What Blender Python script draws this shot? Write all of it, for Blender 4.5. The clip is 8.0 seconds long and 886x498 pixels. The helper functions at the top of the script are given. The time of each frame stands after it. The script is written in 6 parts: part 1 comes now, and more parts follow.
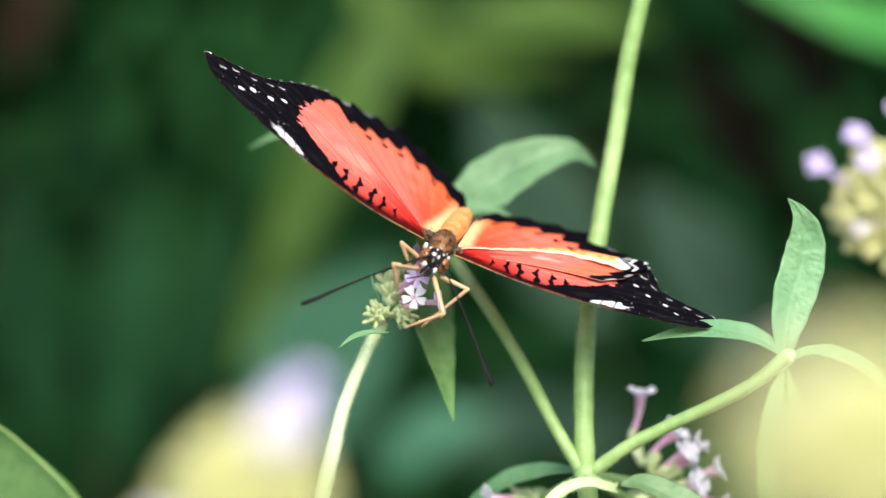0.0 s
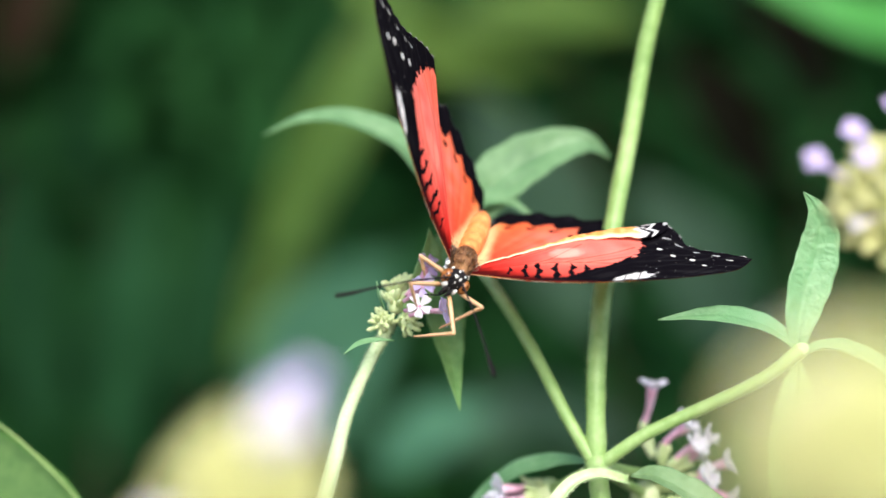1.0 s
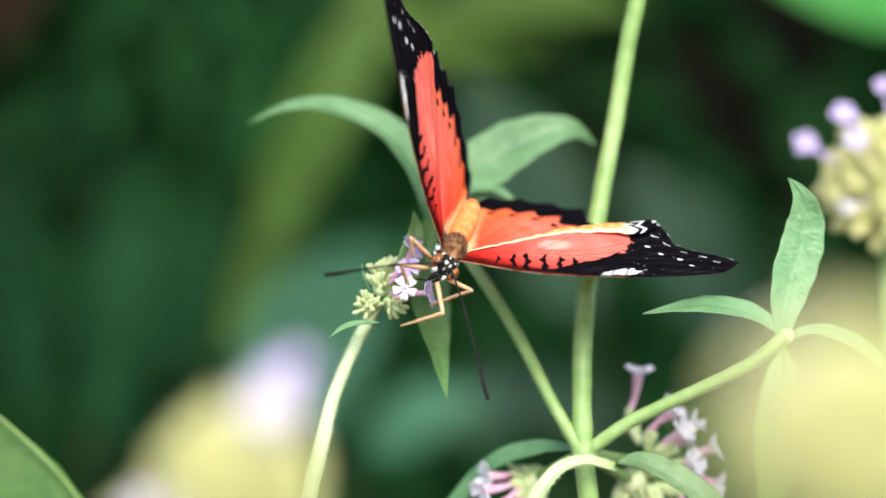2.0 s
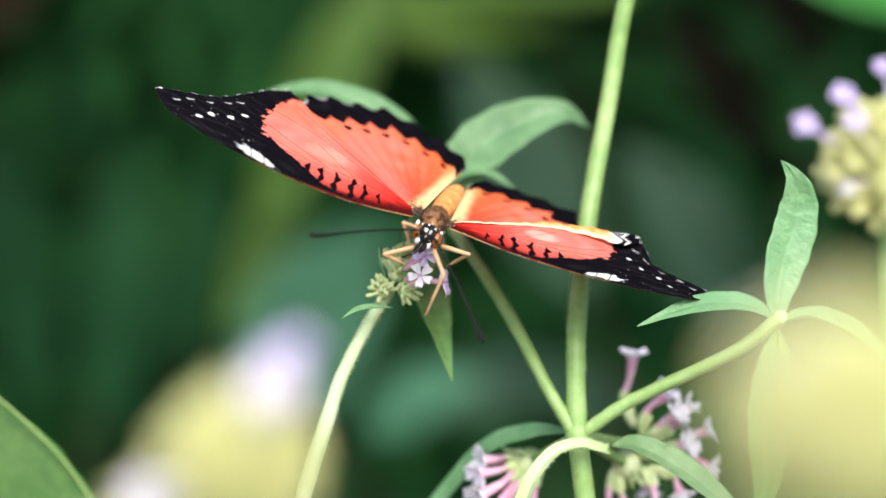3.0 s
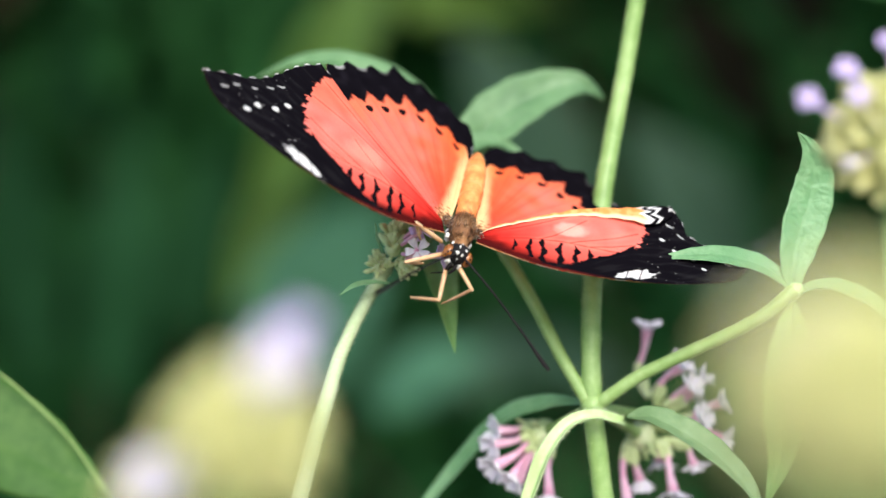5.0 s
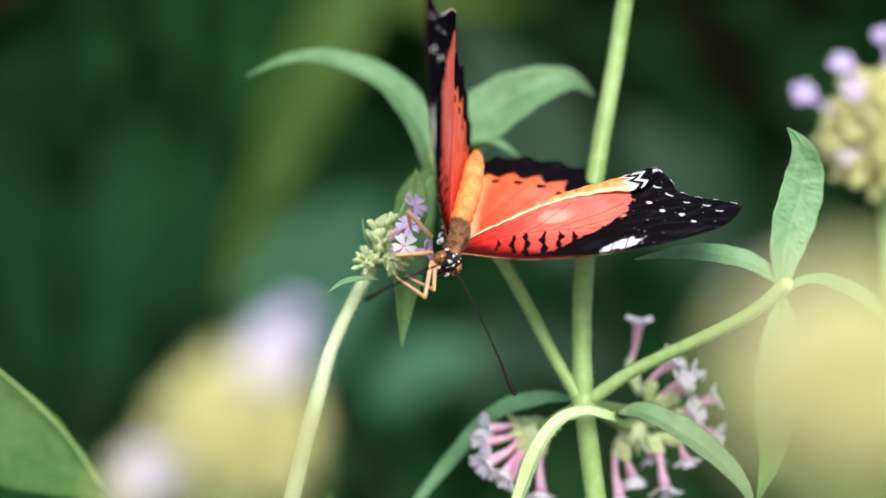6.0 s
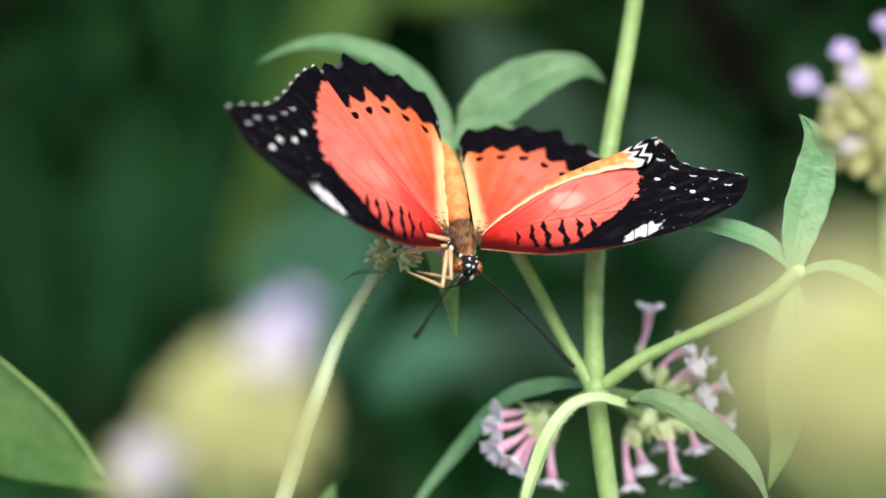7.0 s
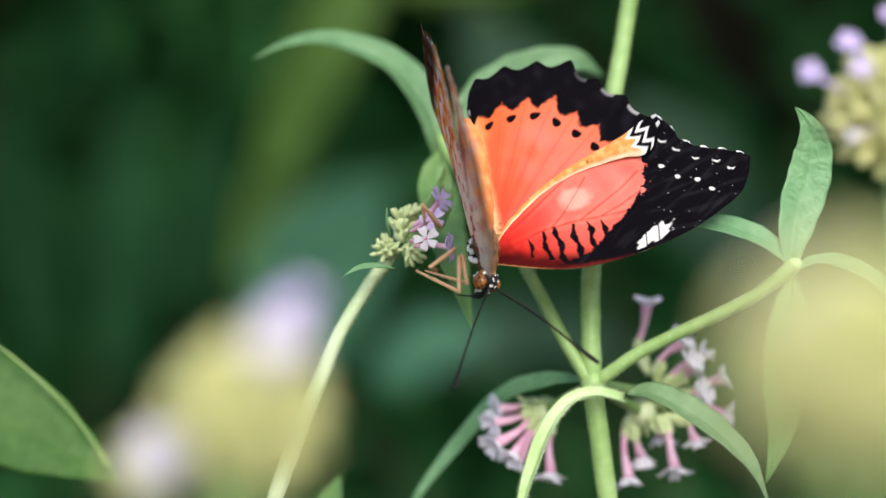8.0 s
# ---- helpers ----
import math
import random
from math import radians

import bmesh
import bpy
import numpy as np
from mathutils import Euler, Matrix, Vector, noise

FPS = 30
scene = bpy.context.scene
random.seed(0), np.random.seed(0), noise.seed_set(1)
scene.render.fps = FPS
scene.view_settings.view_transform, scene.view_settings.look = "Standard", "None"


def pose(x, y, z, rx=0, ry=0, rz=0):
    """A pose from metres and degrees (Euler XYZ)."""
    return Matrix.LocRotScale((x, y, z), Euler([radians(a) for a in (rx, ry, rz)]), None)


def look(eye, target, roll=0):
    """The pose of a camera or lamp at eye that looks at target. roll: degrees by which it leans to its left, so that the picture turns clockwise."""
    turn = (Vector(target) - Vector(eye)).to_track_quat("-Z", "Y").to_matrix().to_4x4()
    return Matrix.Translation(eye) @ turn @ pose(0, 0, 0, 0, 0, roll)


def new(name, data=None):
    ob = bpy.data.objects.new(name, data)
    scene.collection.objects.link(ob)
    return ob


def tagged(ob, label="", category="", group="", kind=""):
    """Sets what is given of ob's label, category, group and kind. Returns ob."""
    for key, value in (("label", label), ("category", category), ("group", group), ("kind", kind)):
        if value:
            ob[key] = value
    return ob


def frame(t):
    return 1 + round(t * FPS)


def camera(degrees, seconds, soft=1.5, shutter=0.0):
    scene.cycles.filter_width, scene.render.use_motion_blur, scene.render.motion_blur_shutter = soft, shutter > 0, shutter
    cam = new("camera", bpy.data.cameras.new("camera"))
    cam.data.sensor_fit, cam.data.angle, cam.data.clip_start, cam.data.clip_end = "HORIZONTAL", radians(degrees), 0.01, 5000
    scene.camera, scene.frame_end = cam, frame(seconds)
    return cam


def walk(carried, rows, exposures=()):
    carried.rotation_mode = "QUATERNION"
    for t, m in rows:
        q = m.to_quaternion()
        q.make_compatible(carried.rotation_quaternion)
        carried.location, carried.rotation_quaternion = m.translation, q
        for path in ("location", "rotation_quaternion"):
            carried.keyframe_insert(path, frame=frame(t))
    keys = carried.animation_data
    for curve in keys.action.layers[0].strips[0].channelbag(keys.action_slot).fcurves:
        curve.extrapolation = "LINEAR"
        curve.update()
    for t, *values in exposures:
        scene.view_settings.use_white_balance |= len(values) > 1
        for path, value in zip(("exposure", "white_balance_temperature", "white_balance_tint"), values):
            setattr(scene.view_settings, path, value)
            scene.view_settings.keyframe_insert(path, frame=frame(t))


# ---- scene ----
EYE = 0.9          # height of the lens over the ground
cam = camera(24.0, 8.0, soft=1.5)
cam.data.dof.use_dof = True
cam.data.dof.focus_distance = 0.304
cam.data.dof.aperture_fstop = 7.5

PATH = [
    (0, pose(0, 0, EYE, 90.000, 0, 0.000) @ pose(0, 0, 0, 0, 0, 0.000)),
    (0.5, pose(0, 0, EYE, 89.950, 0, -0.036) @ pose(0, 0, 0, 0, 0, -0.035)),
    (1, pose(0, 0, EYE, 89.891, 0, -0.062) @ pose(0, 0, 0, 0, 0, -0.073)),
    (1.5, pose(0, 0, EYE, 89.717, 0, -0.238) @ pose(0, 0, 0, 0, 0, -0.142)),
    (3, pose(0, 0, EYE, 88.951, 0, -0.334) @ pose(0, 0, 0, 0, 0, -0.286)),
    (3.5, pose(0, 0, EYE, 88.780, 0, -0.255) @ pose(0, 0, 0, 0, 0, -0.321)),
    (4, pose(0, 0, EYE, 88.671, 0, -0.204) @ pose(0, 0, 0, 0, 0, -0.464)),
    (4.5, pose(0, 0, EYE, 88.459, 0, -0.199) @ pose(0, 0, 0, 0, 0, -0.532)),
    (6, pose(0, 0, EYE, 88.136, 0, -0.361) @ pose(0, 0, 0, 0, 0, -0.457)),
    (6.5, pose(0, 0, EYE, 88.034, 0, -0.420) @ pose(0, 0, 0, 0, 0, -0.496)),
    (7, pose(0, 0, EYE, 87.835, 0, -0.305) @ pose(0, 0, 0, 0, 0, -0.566)),
    (7.5, pose(0, 0, EYE, 87.676, 0, -0.218) @ pose(0, 0, 0, 0, 0, -0.636)),
    (8, pose(0, 0, EYE, 87.595, 0, -0.161) @ pose(0, 0, 0, 0, 0, -0.706)),
]
walk(cam, PATH, [(0, 0.80), (3, 0.75), (4.5, 0.64), (6, 0.52), (8, 0.38)])

# ---------------------------------------------------------------- light
world = bpy.data.worlds.new("sky")
scene.world = world
world.use_nodes = True
wn = world.node_tree.nodes
sky = wn.new("ShaderNodeTexSky")
sky.sky_type = "NISHITA"
sky.sun_disc = False
sky.sun_elevation = radians(39)
sky.sun_rotation = radians(170)
wn["Background"].inputs["Strength"].default_value = 0.19
world.node_tree.links.new(sky.outputs[0], wn["Background"].inputs["Color"])
sun = new("sun", bpy.data.lights.new("sun", "SUN"))
sun.data.energy = 3.4
sun.data.angle = radians(34)
sun.data.color = (1.0, 0.96, 0.88)
sun.matrix_world = look((0.35, -1.75, 2.45), (0, 0.3, 0.9))


# ---------------------------------------------------------------- materials
def material(name, rough=0.6):
    m = bpy.data.materials.new(name)
    m.use_nodes = True
    b = m.node_tree.nodes["Principled BSDF"]
    b.inputs["Roughness"].default_value = rough
    return m, m.node_tree.nodes, m.node_tree.links, b


def ramp(nodes, stops):
    r = nodes.new("ShaderNodeValToRGB")
    e = r.color_ramp.elements
    while len(e) < len(stops):
        e.new(0.5)
    for k, (p, c) in zip(e, stops):
        k.position, k.color = p, (*c, 1)
    return r


def plant_skin(name, dark, mid, light, scale=300.0, rough=0.5, bump=0.25, glow=0.25, coarse=40.0, cells=0.0):
    """Plant tissue: two scales of tone, fine relief, some light let through."""
    m, n, l, b = material(name, rough)
    tc = n.new("ShaderNodeTexCoord")
    fine, big = n.new("ShaderNodeTexNoise"), n.new("ShaderNodeTexNoise")
    fine.inputs["Scale"].default_value, big.inputs["Scale"].default_value = scale, coarse
    fine.inputs["Detail"].default_value = 4
    for q in (fine, big):
        l.new(tc.outputs["Object"], q.inputs["Vector"])
    mix = n.new("ShaderNodeMath")
    mix.operation = "MULTIPLY_ADD"
    l.new(big.outputs["Fac"], mix.inputs[0])
    mix.inputs[1].default_value = 0.6
    half = n.new("ShaderNodeMath")
    half.operation = "MULTIPLY"
    half.inputs[1].default_value = 0.4
    l.new(fine.outputs["Fac"], half.inputs[0])
    l.new(half.outputs[0], mix.inputs[2])
    r = ramp(n, [(0.32, dark), (0.5, mid), (0.68, light)])
    l.new(mix.outputs[0], r.inputs["Fac"])
    l.new(r.outputs["Color"], b.inputs["Base Color"])
    bp = n.new("ShaderNodeBump")
    bp.inputs["Strength"].default_value = bump
    bp.inputs["Distance"].default_value = 0.0003
    l.new(fine.outputs["Fac"], bp.inputs["Height"])
    l.new(bp.outputs["Normal"], b.inputs["Normal"])
    if cells:
        vo = n.new("ShaderNodeTexVoronoi")
        vo.feature = "DISTANCE_TO_EDGE"
        vo.inputs["Scale"].default_value = cells
        l.new(tc.outputs["Object"], vo.inputs["Vector"])
        net = n.new("ShaderNodeBump")
        net.inputs["Strength"].default_value = 0.45
        net.inputs["Distance"].default_value = 0.0005
        l.new(vo.outputs["Distance"], net.inputs["Height"])
        l.new(net.outputs["Normal"], bp.inputs["Normal"])
    if glow:
        tr = n.new("ShaderNodeBsdfTranslucent")
        l.new(r.outputs["Color"], tr.inputs["Color"])
        ms = n.new("ShaderNodeMixShader")
        ms.inputs[0].default_value = glow
        l.new(b.outputs[0], ms.inputs[1])
        l.new(tr.outputs[0], ms.inputs[2])
        l.new(ms.outputs[0], n["Material Output"].inputs["Surface"])
    return m


STEM = plant_skin("stem_skin", (0.18, 0.31, 0.075), (0.28, 0.43, 0.135), (0.41, 0.55, 0.23), 500, 0.45, 0.2, 0.15, 60)
DOWN = plant_skin("downy_skin", (0.41, 0.53, 0.27), (0.53, 0.64, 0.38), (0.67, 0.75, 0.53), 2600, 0.75, 0.12, 0.2, 160)
LEAF_GREY = plant_skin("grey_leaf_skin", (0.13, 0.24, 0.09), (0.20, 0.32, 0.14), (0.30, 0.42, 0.22), 700, 0.6, 0.5, 0.25, 90, 800)
STEM_PALE = plant_skin("pale_stem_skin", (0.36, 0.52, 0.18), (0.48, 0.64, 0.28), (0.62, 0.75, 0.44), 500, 0.5, 0.2, 0.15, 60)
LEAF = plant_skin("leaf_skin", (0.12, 0.26, 0.07), (0.19, 0.36, 0.11), (0.28, 0.46, 0.17), 700, 0.5, 0.5, 0.3, 90, 800)
LEAF_PALE = plant_skin("pale_leaf_skin", (0.13, 0.30, 0.12), (0.195, 0.39, 0.175), (0.29, 0.49, 0.25), 700, 0.5, 0.5, 0.3, 90, 800)
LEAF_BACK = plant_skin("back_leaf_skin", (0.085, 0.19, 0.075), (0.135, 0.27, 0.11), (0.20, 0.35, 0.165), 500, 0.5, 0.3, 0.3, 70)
BUD = plant_skin("bud_skin", (0.48, 0.60, 0.24), (0.66, 0.75, 0.39), (0.83, 0.87, 0.60), 900, 0.6, 0.4, 0.2, 250)
BUD_YELLOW = plant_skin("yellow_bud_skin", (0.50, 0.525, 0.19), (0.69, 0.675, 0.29), (0.83, 0.80, 0.48), 900, 0.6, 0.4, 0.2, 250)
PETAL = plant_skin("petal_skin", (0.56, 0.42, 0.78), (0.73, 0.61, 0.88), (0.86, 0.79, 0.94), 600, 0.6, 0.15, 0.3, 200)
PETAL_PALE = plant_skin("pale_petal_skin", (0.88, 0.82, 0.91), (0.94, 0.90, 0.94), (0.96, 0.95, 0.96), 600, 0.6, 0.15, 0.45, 200)
TUBE_PINK = plant_skin("floret_tube_skin", (0.74, 0.32, 0.50), (0.85, 0.48, 0.64), (0.92, 0.68, 0.78), 600, 0.6, 0.15, 0.25, 200)
LEAF_DARK = plant_skin("dark_leaf_skin", (0.035, 0.095, 0.02), (0.06, 0.14, 0.032), (0.10, 0.19, 0.05), 500, 0.5, 0.3, 0.3, 70)
RIM = plant_skin("leaf_rim_skin", (0.16, 0.27, 0.07), (0.23, 0.35, 0.10), (0.30, 0.42, 0.14), 500, 0.5, 0.3, 0.2, 70)
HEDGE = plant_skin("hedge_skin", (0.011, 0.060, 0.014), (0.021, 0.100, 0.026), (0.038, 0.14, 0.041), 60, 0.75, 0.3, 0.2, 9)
# Yellow-green leaf tone, lightened so the colour carries the sun on it.
HEDGE_SUNLIT = plant_skin("sunlit_hedge_skin", (0.085, 0.18, 0.03), (0.135, 0.27, 0.05), (0.19, 0.35, 0.08), 60, 0.5, 0.3, 0.3, 9)
HEDGE_GREY = plant_skin("grey_hedge_skin", (0.032, 0.074, 0.043), (0.050, 0.103, 0.062), (0.070, 0.132, 0.082), 60, 0.7, 0.3, 0.15, 9)
HEDGE_TEAL = plant_skin("teal_hedge_skin", (0.05, 0.145, 0.082), (0.076, 0.205, 0.118), (0.105, 0.26, 0.155), 60, 0.7, 0.3, 0.15, 9)
# Near-black brown: the background's shade is put into this leaf colour.
HEDGE_SHADE = plant_skin("shade_leaf_skin", (0.006, 0.006, 0.002), (0.010, 0.009, 0.004), (0.016, 0.014, 0.006), 60, 0.8, 0.3, 0.1, 9)
# Brighter copy of the same yellow-green, for the most sunlit background leaves.
HEDGE_SUNLIT_BRIGHT = plant_skin("bright_sunlit_hedge_skin", (0.13, 0.25, 0.035), (0.20, 0.36, 0.065), (0.27, 0.45, 0.10), 60, 0.5, 0.3, 0.3, 9)
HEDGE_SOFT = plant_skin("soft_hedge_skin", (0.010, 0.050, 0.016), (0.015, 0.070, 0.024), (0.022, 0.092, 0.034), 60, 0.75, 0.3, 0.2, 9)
for m in (HEDGE, HEDGE_SHADE, HEDGE_SOFT, HEDGE_TEAL, HEDGE_GREY, LEAF_DARK):
    m.node_tree.nodes["Principled BSDF"].inputs["Specular IOR Level"].default_value = 0.12
TWIG = plant_skin("twig_skin", (0.05, 0.035, 0.02), (0.09, 0.06, 0.035), (0.14, 0.10, 0.06), 200, 0.8, 0.5, 0.0, 20)
LEAF_FRESH = plant_skin("fresh_leaf_skin", (0.045, 0.23, 0.035), (0.065, 0.30, 0.055), (0.10, 0.37, 0.085), 300, 0.5, 0.3, 0.4, 40)
DRY = plant_skin("dry_leaf_skin", (0.035, 0.018, 0.006), (0.06, 0.03, 0.010), (0.09, 0.05, 0.02), 60, 0.8, 0.4, 0.2, 9)
HEDGE_PALE = plant_skin("pale_hedge_skin", (0.22, 0.24, 0.10), (0.32, 0.33, 0.15), (0.42, 0.42, 0.22), 60, 0.7, 0.3, 0.3, 9)
SOIL = plant_skin("soil_skin", (0.03, 0.022, 0.015), (0.055, 0.04, 0.028), (0.09, 0.07, 0.05), 60, 0.95, 1.0, 0.0, 6)


def wing_skin(name):
    """Scaled wing membrane; the pattern is in the mesh colours, the scales are fine grain."""
    m, n, l, b = material(name, 0.55)
    at = n.new("ShaderNodeAttribute")
    at.attribute_name = "pattern"
    b.inputs["Specular IOR Level"].default_value = 0.0
    tc = n.new("ShaderNodeTexCoord")
    grain = n.new("ShaderNodeTexNoise")
    grain.inputs["Scale"].default_value = 5000
    grain.inputs["Detail"].default_value = 3
    streak = n.new("ShaderNodeTexNoise")
    streak.inputs["Scale"].default_value = 260
    for q in (grain, streak):
        l.new(tc.outputs["Object"], q.inputs["Vector"])
    sm = n.new("ShaderNodeMath")
    sm.operation = "ADD"
    l.new(grain.outputs["Fac"], sm.inputs[0])
    l.new(streak.outputs["Fac"], sm.inputs[1])
    mr = n.new("ShaderNodeMapRange")
    mr.inputs["From Min"].default_value, mr.inputs["From Max"].default_value = 0.6, 1.4
    mr.inputs["To Min"].default_value, mr.inputs["To Max"].default_value = 0.85, 1.12
    l.new(sm.outputs[0], mr.inputs["Value"])
    mul = n.new("ShaderNodeMix")
    mul.data_type, mul.blend_type = "RGBA", "MULTIPLY"
    mul.inputs["Factor"].default_value = 1.0
    l.new(at.outputs["Color"], mul.inputs["A"])
    l.new(mr.outputs["Result"], mul.inputs["B"])
    l.new(mul.outputs["Result"], b.inputs["Base Color"])
    bp = n.new("ShaderNodeBump")
    bp.inputs["Strength"].default_value = 0.25
    bp.inputs["Distance"].default_value = 0.0001
    l.new(grain.outputs["Fac"], bp.inputs["Height"])
    l.new(bp.outputs["Normal"], b.inputs["Normal"])
    tr = n.new("ShaderNodeBsdfTranslucent")
    l.new(mul.outputs["Result"], tr.inputs["Color"])
    ms = n.new("ShaderNodeMixShader")
    ms.inputs[0].default_value = 0.28
    l.new(b.outputs[0], ms.inputs[1])
    l.new(tr.outputs[0], ms.inputs[2])
    l.new(ms.outputs[0], n["Material Output"].inputs["Surface"])
    return m


WING = wing_skin("wing_scales")
FUR = plant_skin("thorax_fur", (0.05, 0.020, 0.008), (0.17, 0.07, 0.022), (0.33, 0.16, 0.06), 1600, 0.8, 1.0, 0.0, 330)


def hair_skin(name, stops):
    """Hair in mixed tones, one tone to each hair."""
    m, n, l, b = material(name, 0.65)
    g = n.new("ShaderNodeNewGeometry")
    r = ramp(n, stops)
    l.new(g.outputs["Random Per Island"], r.inputs["Fac"])
    l.new(r.outputs["Color"], b.inputs["Base Color"])
    b.inputs["Specular IOR Level"].default_value = 0.2
    return m


def eye_skin(name):
    """Amber eye with dark round dots."""
    m, n, l, b = material(name, 0.22)
    tc, vo = n.new("ShaderNodeTexCoord"), n.new("ShaderNodeTexVoronoi")
    vo.inputs["Scale"].default_value = 1900
    l.new(tc.outputs["Object"], vo.inputs["Vector"])
    r = ramp(n, [(0.22, (0.012, 0.005, 0.003)), (0.36, (0.17, 0.055, 0.011)), (0.8, (0.30, 0.105, 0.022))])
    l.new(vo.outputs["Distance"], r.inputs["Fac"])
    l.new(r.outputs["Color"], b.inputs["Base Color"])
    return m


HAIR = hair_skin("brown_hair", [(0.0, (0.015, 0.007, 0.004)), (0.40, (0.10, 0.038, 0.012)), (0.70, (0.42, 0.165, 0.042)), (0.88, (0.52, 0.32, 0.16)), (1.0, (0.58, 0.48, 0.38))])
TUFT = hair_skin("dark_hair", [(0.0, (0.02, 0.012, 0.01)), (0.5, (0.10, 0.05, 0.03)), (0.8, (0.26, 0.16, 0.10)), (1.0, (0.60, 0.50, 0.40))])
LEGSKIN = plant_skin("leg_skin", (0.46, 0.24, 0.10), (0.62, 0.36, 0.18), (0.74, 0.52, 0.32), 900, 0.5, 0.2, 0.1, 300)
BLACK = plant_skin("black_horn", (0.008, 0.007, 0.007), (0.014, 0.012, 0.012), (0.022, 0.018, 0.018), 900, 0.6, 0.2, 0.0, 300)
BLACK.node_tree.nodes["Principled BSDF"].inputs["Specular IOR Level"].default_value = 0.06
WHITE = plant_skin("white_scales", (0.62, 0.58, 0.50), (0.75, 0.72, 0.66), (0.85, 0.83, 0.78), 900, 0.6, 0.2, 0.0, 300)
EYE_BROWN = eye_skin("eye_brown")
ABDOMEN = plant_skin("abdomen_scales", (0.54, 0.155, 0.036), (0.75, 0.26, 0.068), (0.86, 0.40, 0.14), 1500, 0.6, 0.6, 0.0, 400)


# ---------------------------------------------------------------- building tools
def P(u, v, w):
    """A place in millimetres: right of, above and behind the point of focus."""
    return Vector((u / 1000, 0.3 + w / 1000, EYE + v / 1000))


def part(name, bm, mat, parent=None, label="", smooth=True):
    me = bpy.data.meshes.new(name)
    bm.to_mesh(me)
    bm.free()
    if smooth:
        me.polygons.foreach_set("use_smooth", [True] * len(me.polygons))
    for m in mat if isinstance(mat, (list, tuple)) else [mat]:
        me.materials.append(m)
    ob = new(name, me)
    if parent is not None:
        ob.parent = parent
        if parent.type == "EMPTY" and "foot" in parent:
            ob.matrix_parent_inverse = Matrix.Translation(-Vector(parent["foot"]))
    if label:
        tagged(ob, label)
    return ob


def thing(name, foot, label, category, group=""):
    ob = new(name)
    ob.empty_display_size = 0.01
    ob.location = foot
    ob["foot"] = tuple(foot)
    return tagged(ob, label, category, group)


def smooth_path(pts, steps=8):
    """Catmull-Rom through the points."""
    pts = [Vector(p) for p in pts]
    ext = [2 * pts[0] - pts[1], *pts, 2 * pts[-1] - pts[-2]]
    out = []
    for a, b, c, d in zip(ext, ext[1:], ext[2:], ext[3:]):
        for i in range(steps):
            t = i / steps
            out.append(0.5 * (2 * b + (c - a) * t + (2 * a - 5 * b + 4 * c - d) * t * t + (3 * b - a - 3 * c + d) * t ** 3))
    return out + [pts[-1]]


def lerp_list(vals, f):
    x = f * (len(vals) - 1)
    i = min(int(x), len(vals) - 2)
    return vals[i] + (vals[i + 1] - vals[i]) * (x - i)


def add_tube(bm, pts, radii, segs=10, steps=8, knot=0.0):
    """A round stem through points; radii in millimetres, spread along it."""
    path = smooth_path(pts, steps)
    rings, side = [], None
    for i, p in enumerate(path):
        a = path[max(i - 1, 0)]
        b = path[min(i + 1, len(path) - 1)]
        d = (b - a).normalized()
        side = (side - d * side.dot(d)).normalized() if side else d.orthogonal().normalized()
        up = d.cross(side)
        r = lerp_list(radii, i / (len(path) - 1)) / 1000
        r *= 1 + knot * noise.noise(p * 400)
        rings.append([bm.verts.new(p + (side * math.cos(q) + up * math.sin(q)) * r) for q in (2 * math.pi * k / segs for k in range(segs))])
    for a, b in zip(rings, rings[1:]):
        for k in range(segs):
            bm.faces.new((a[k], a[(k + 1) % segs], b[(k + 1) % segs], b[k]))
    bm.faces.new(rings[0][::-1])
    bm.faces.new(rings[-1])
    return bm


def tube(pts, radii, segs=10, steps=8, knot=0.0):
    return add_tube(bmesh.new(), pts, radii, segs, steps, knot)


def add_hairs(bm, pts, radii, count, length, rng, steps=10):
    """Short fine hairs that stand off a stem."""
    path = smooth_path(pts, steps)
    for _ in range(count):
        f = rng.random() * 0.999
        x = f * (len(path) - 1)
        i = int(x)
        p = path[i].lerp(path[i + 1], x - i)
        d = (path[i + 1] - path[i]).normalized()
        s = d.orthogonal().normalized()
        s = Matrix.Rotation(rng.random() * 6.283, 3, d) @ s
        r = lerp_list(radii, f) / 1000
        a = p + s * r * 0.95
        tip = p + s * (r + length * rng.uniform(0.5, 1.2) / 1000) + d * rng.uniform(-0.3, 0.3) * length / 1000
        w = d * 0.00004
        c = d.cross(s) * 0.00004
        v = [bm.verts.new(q) for q in (a + w, a - w * 0.5 + c, a - w * 0.5 - c, tip)]
        for q in ((0, 1, 3), (1, 2, 3), (2, 0, 3)):
            bm.faces.new([v[k] for k in q])
    return bm


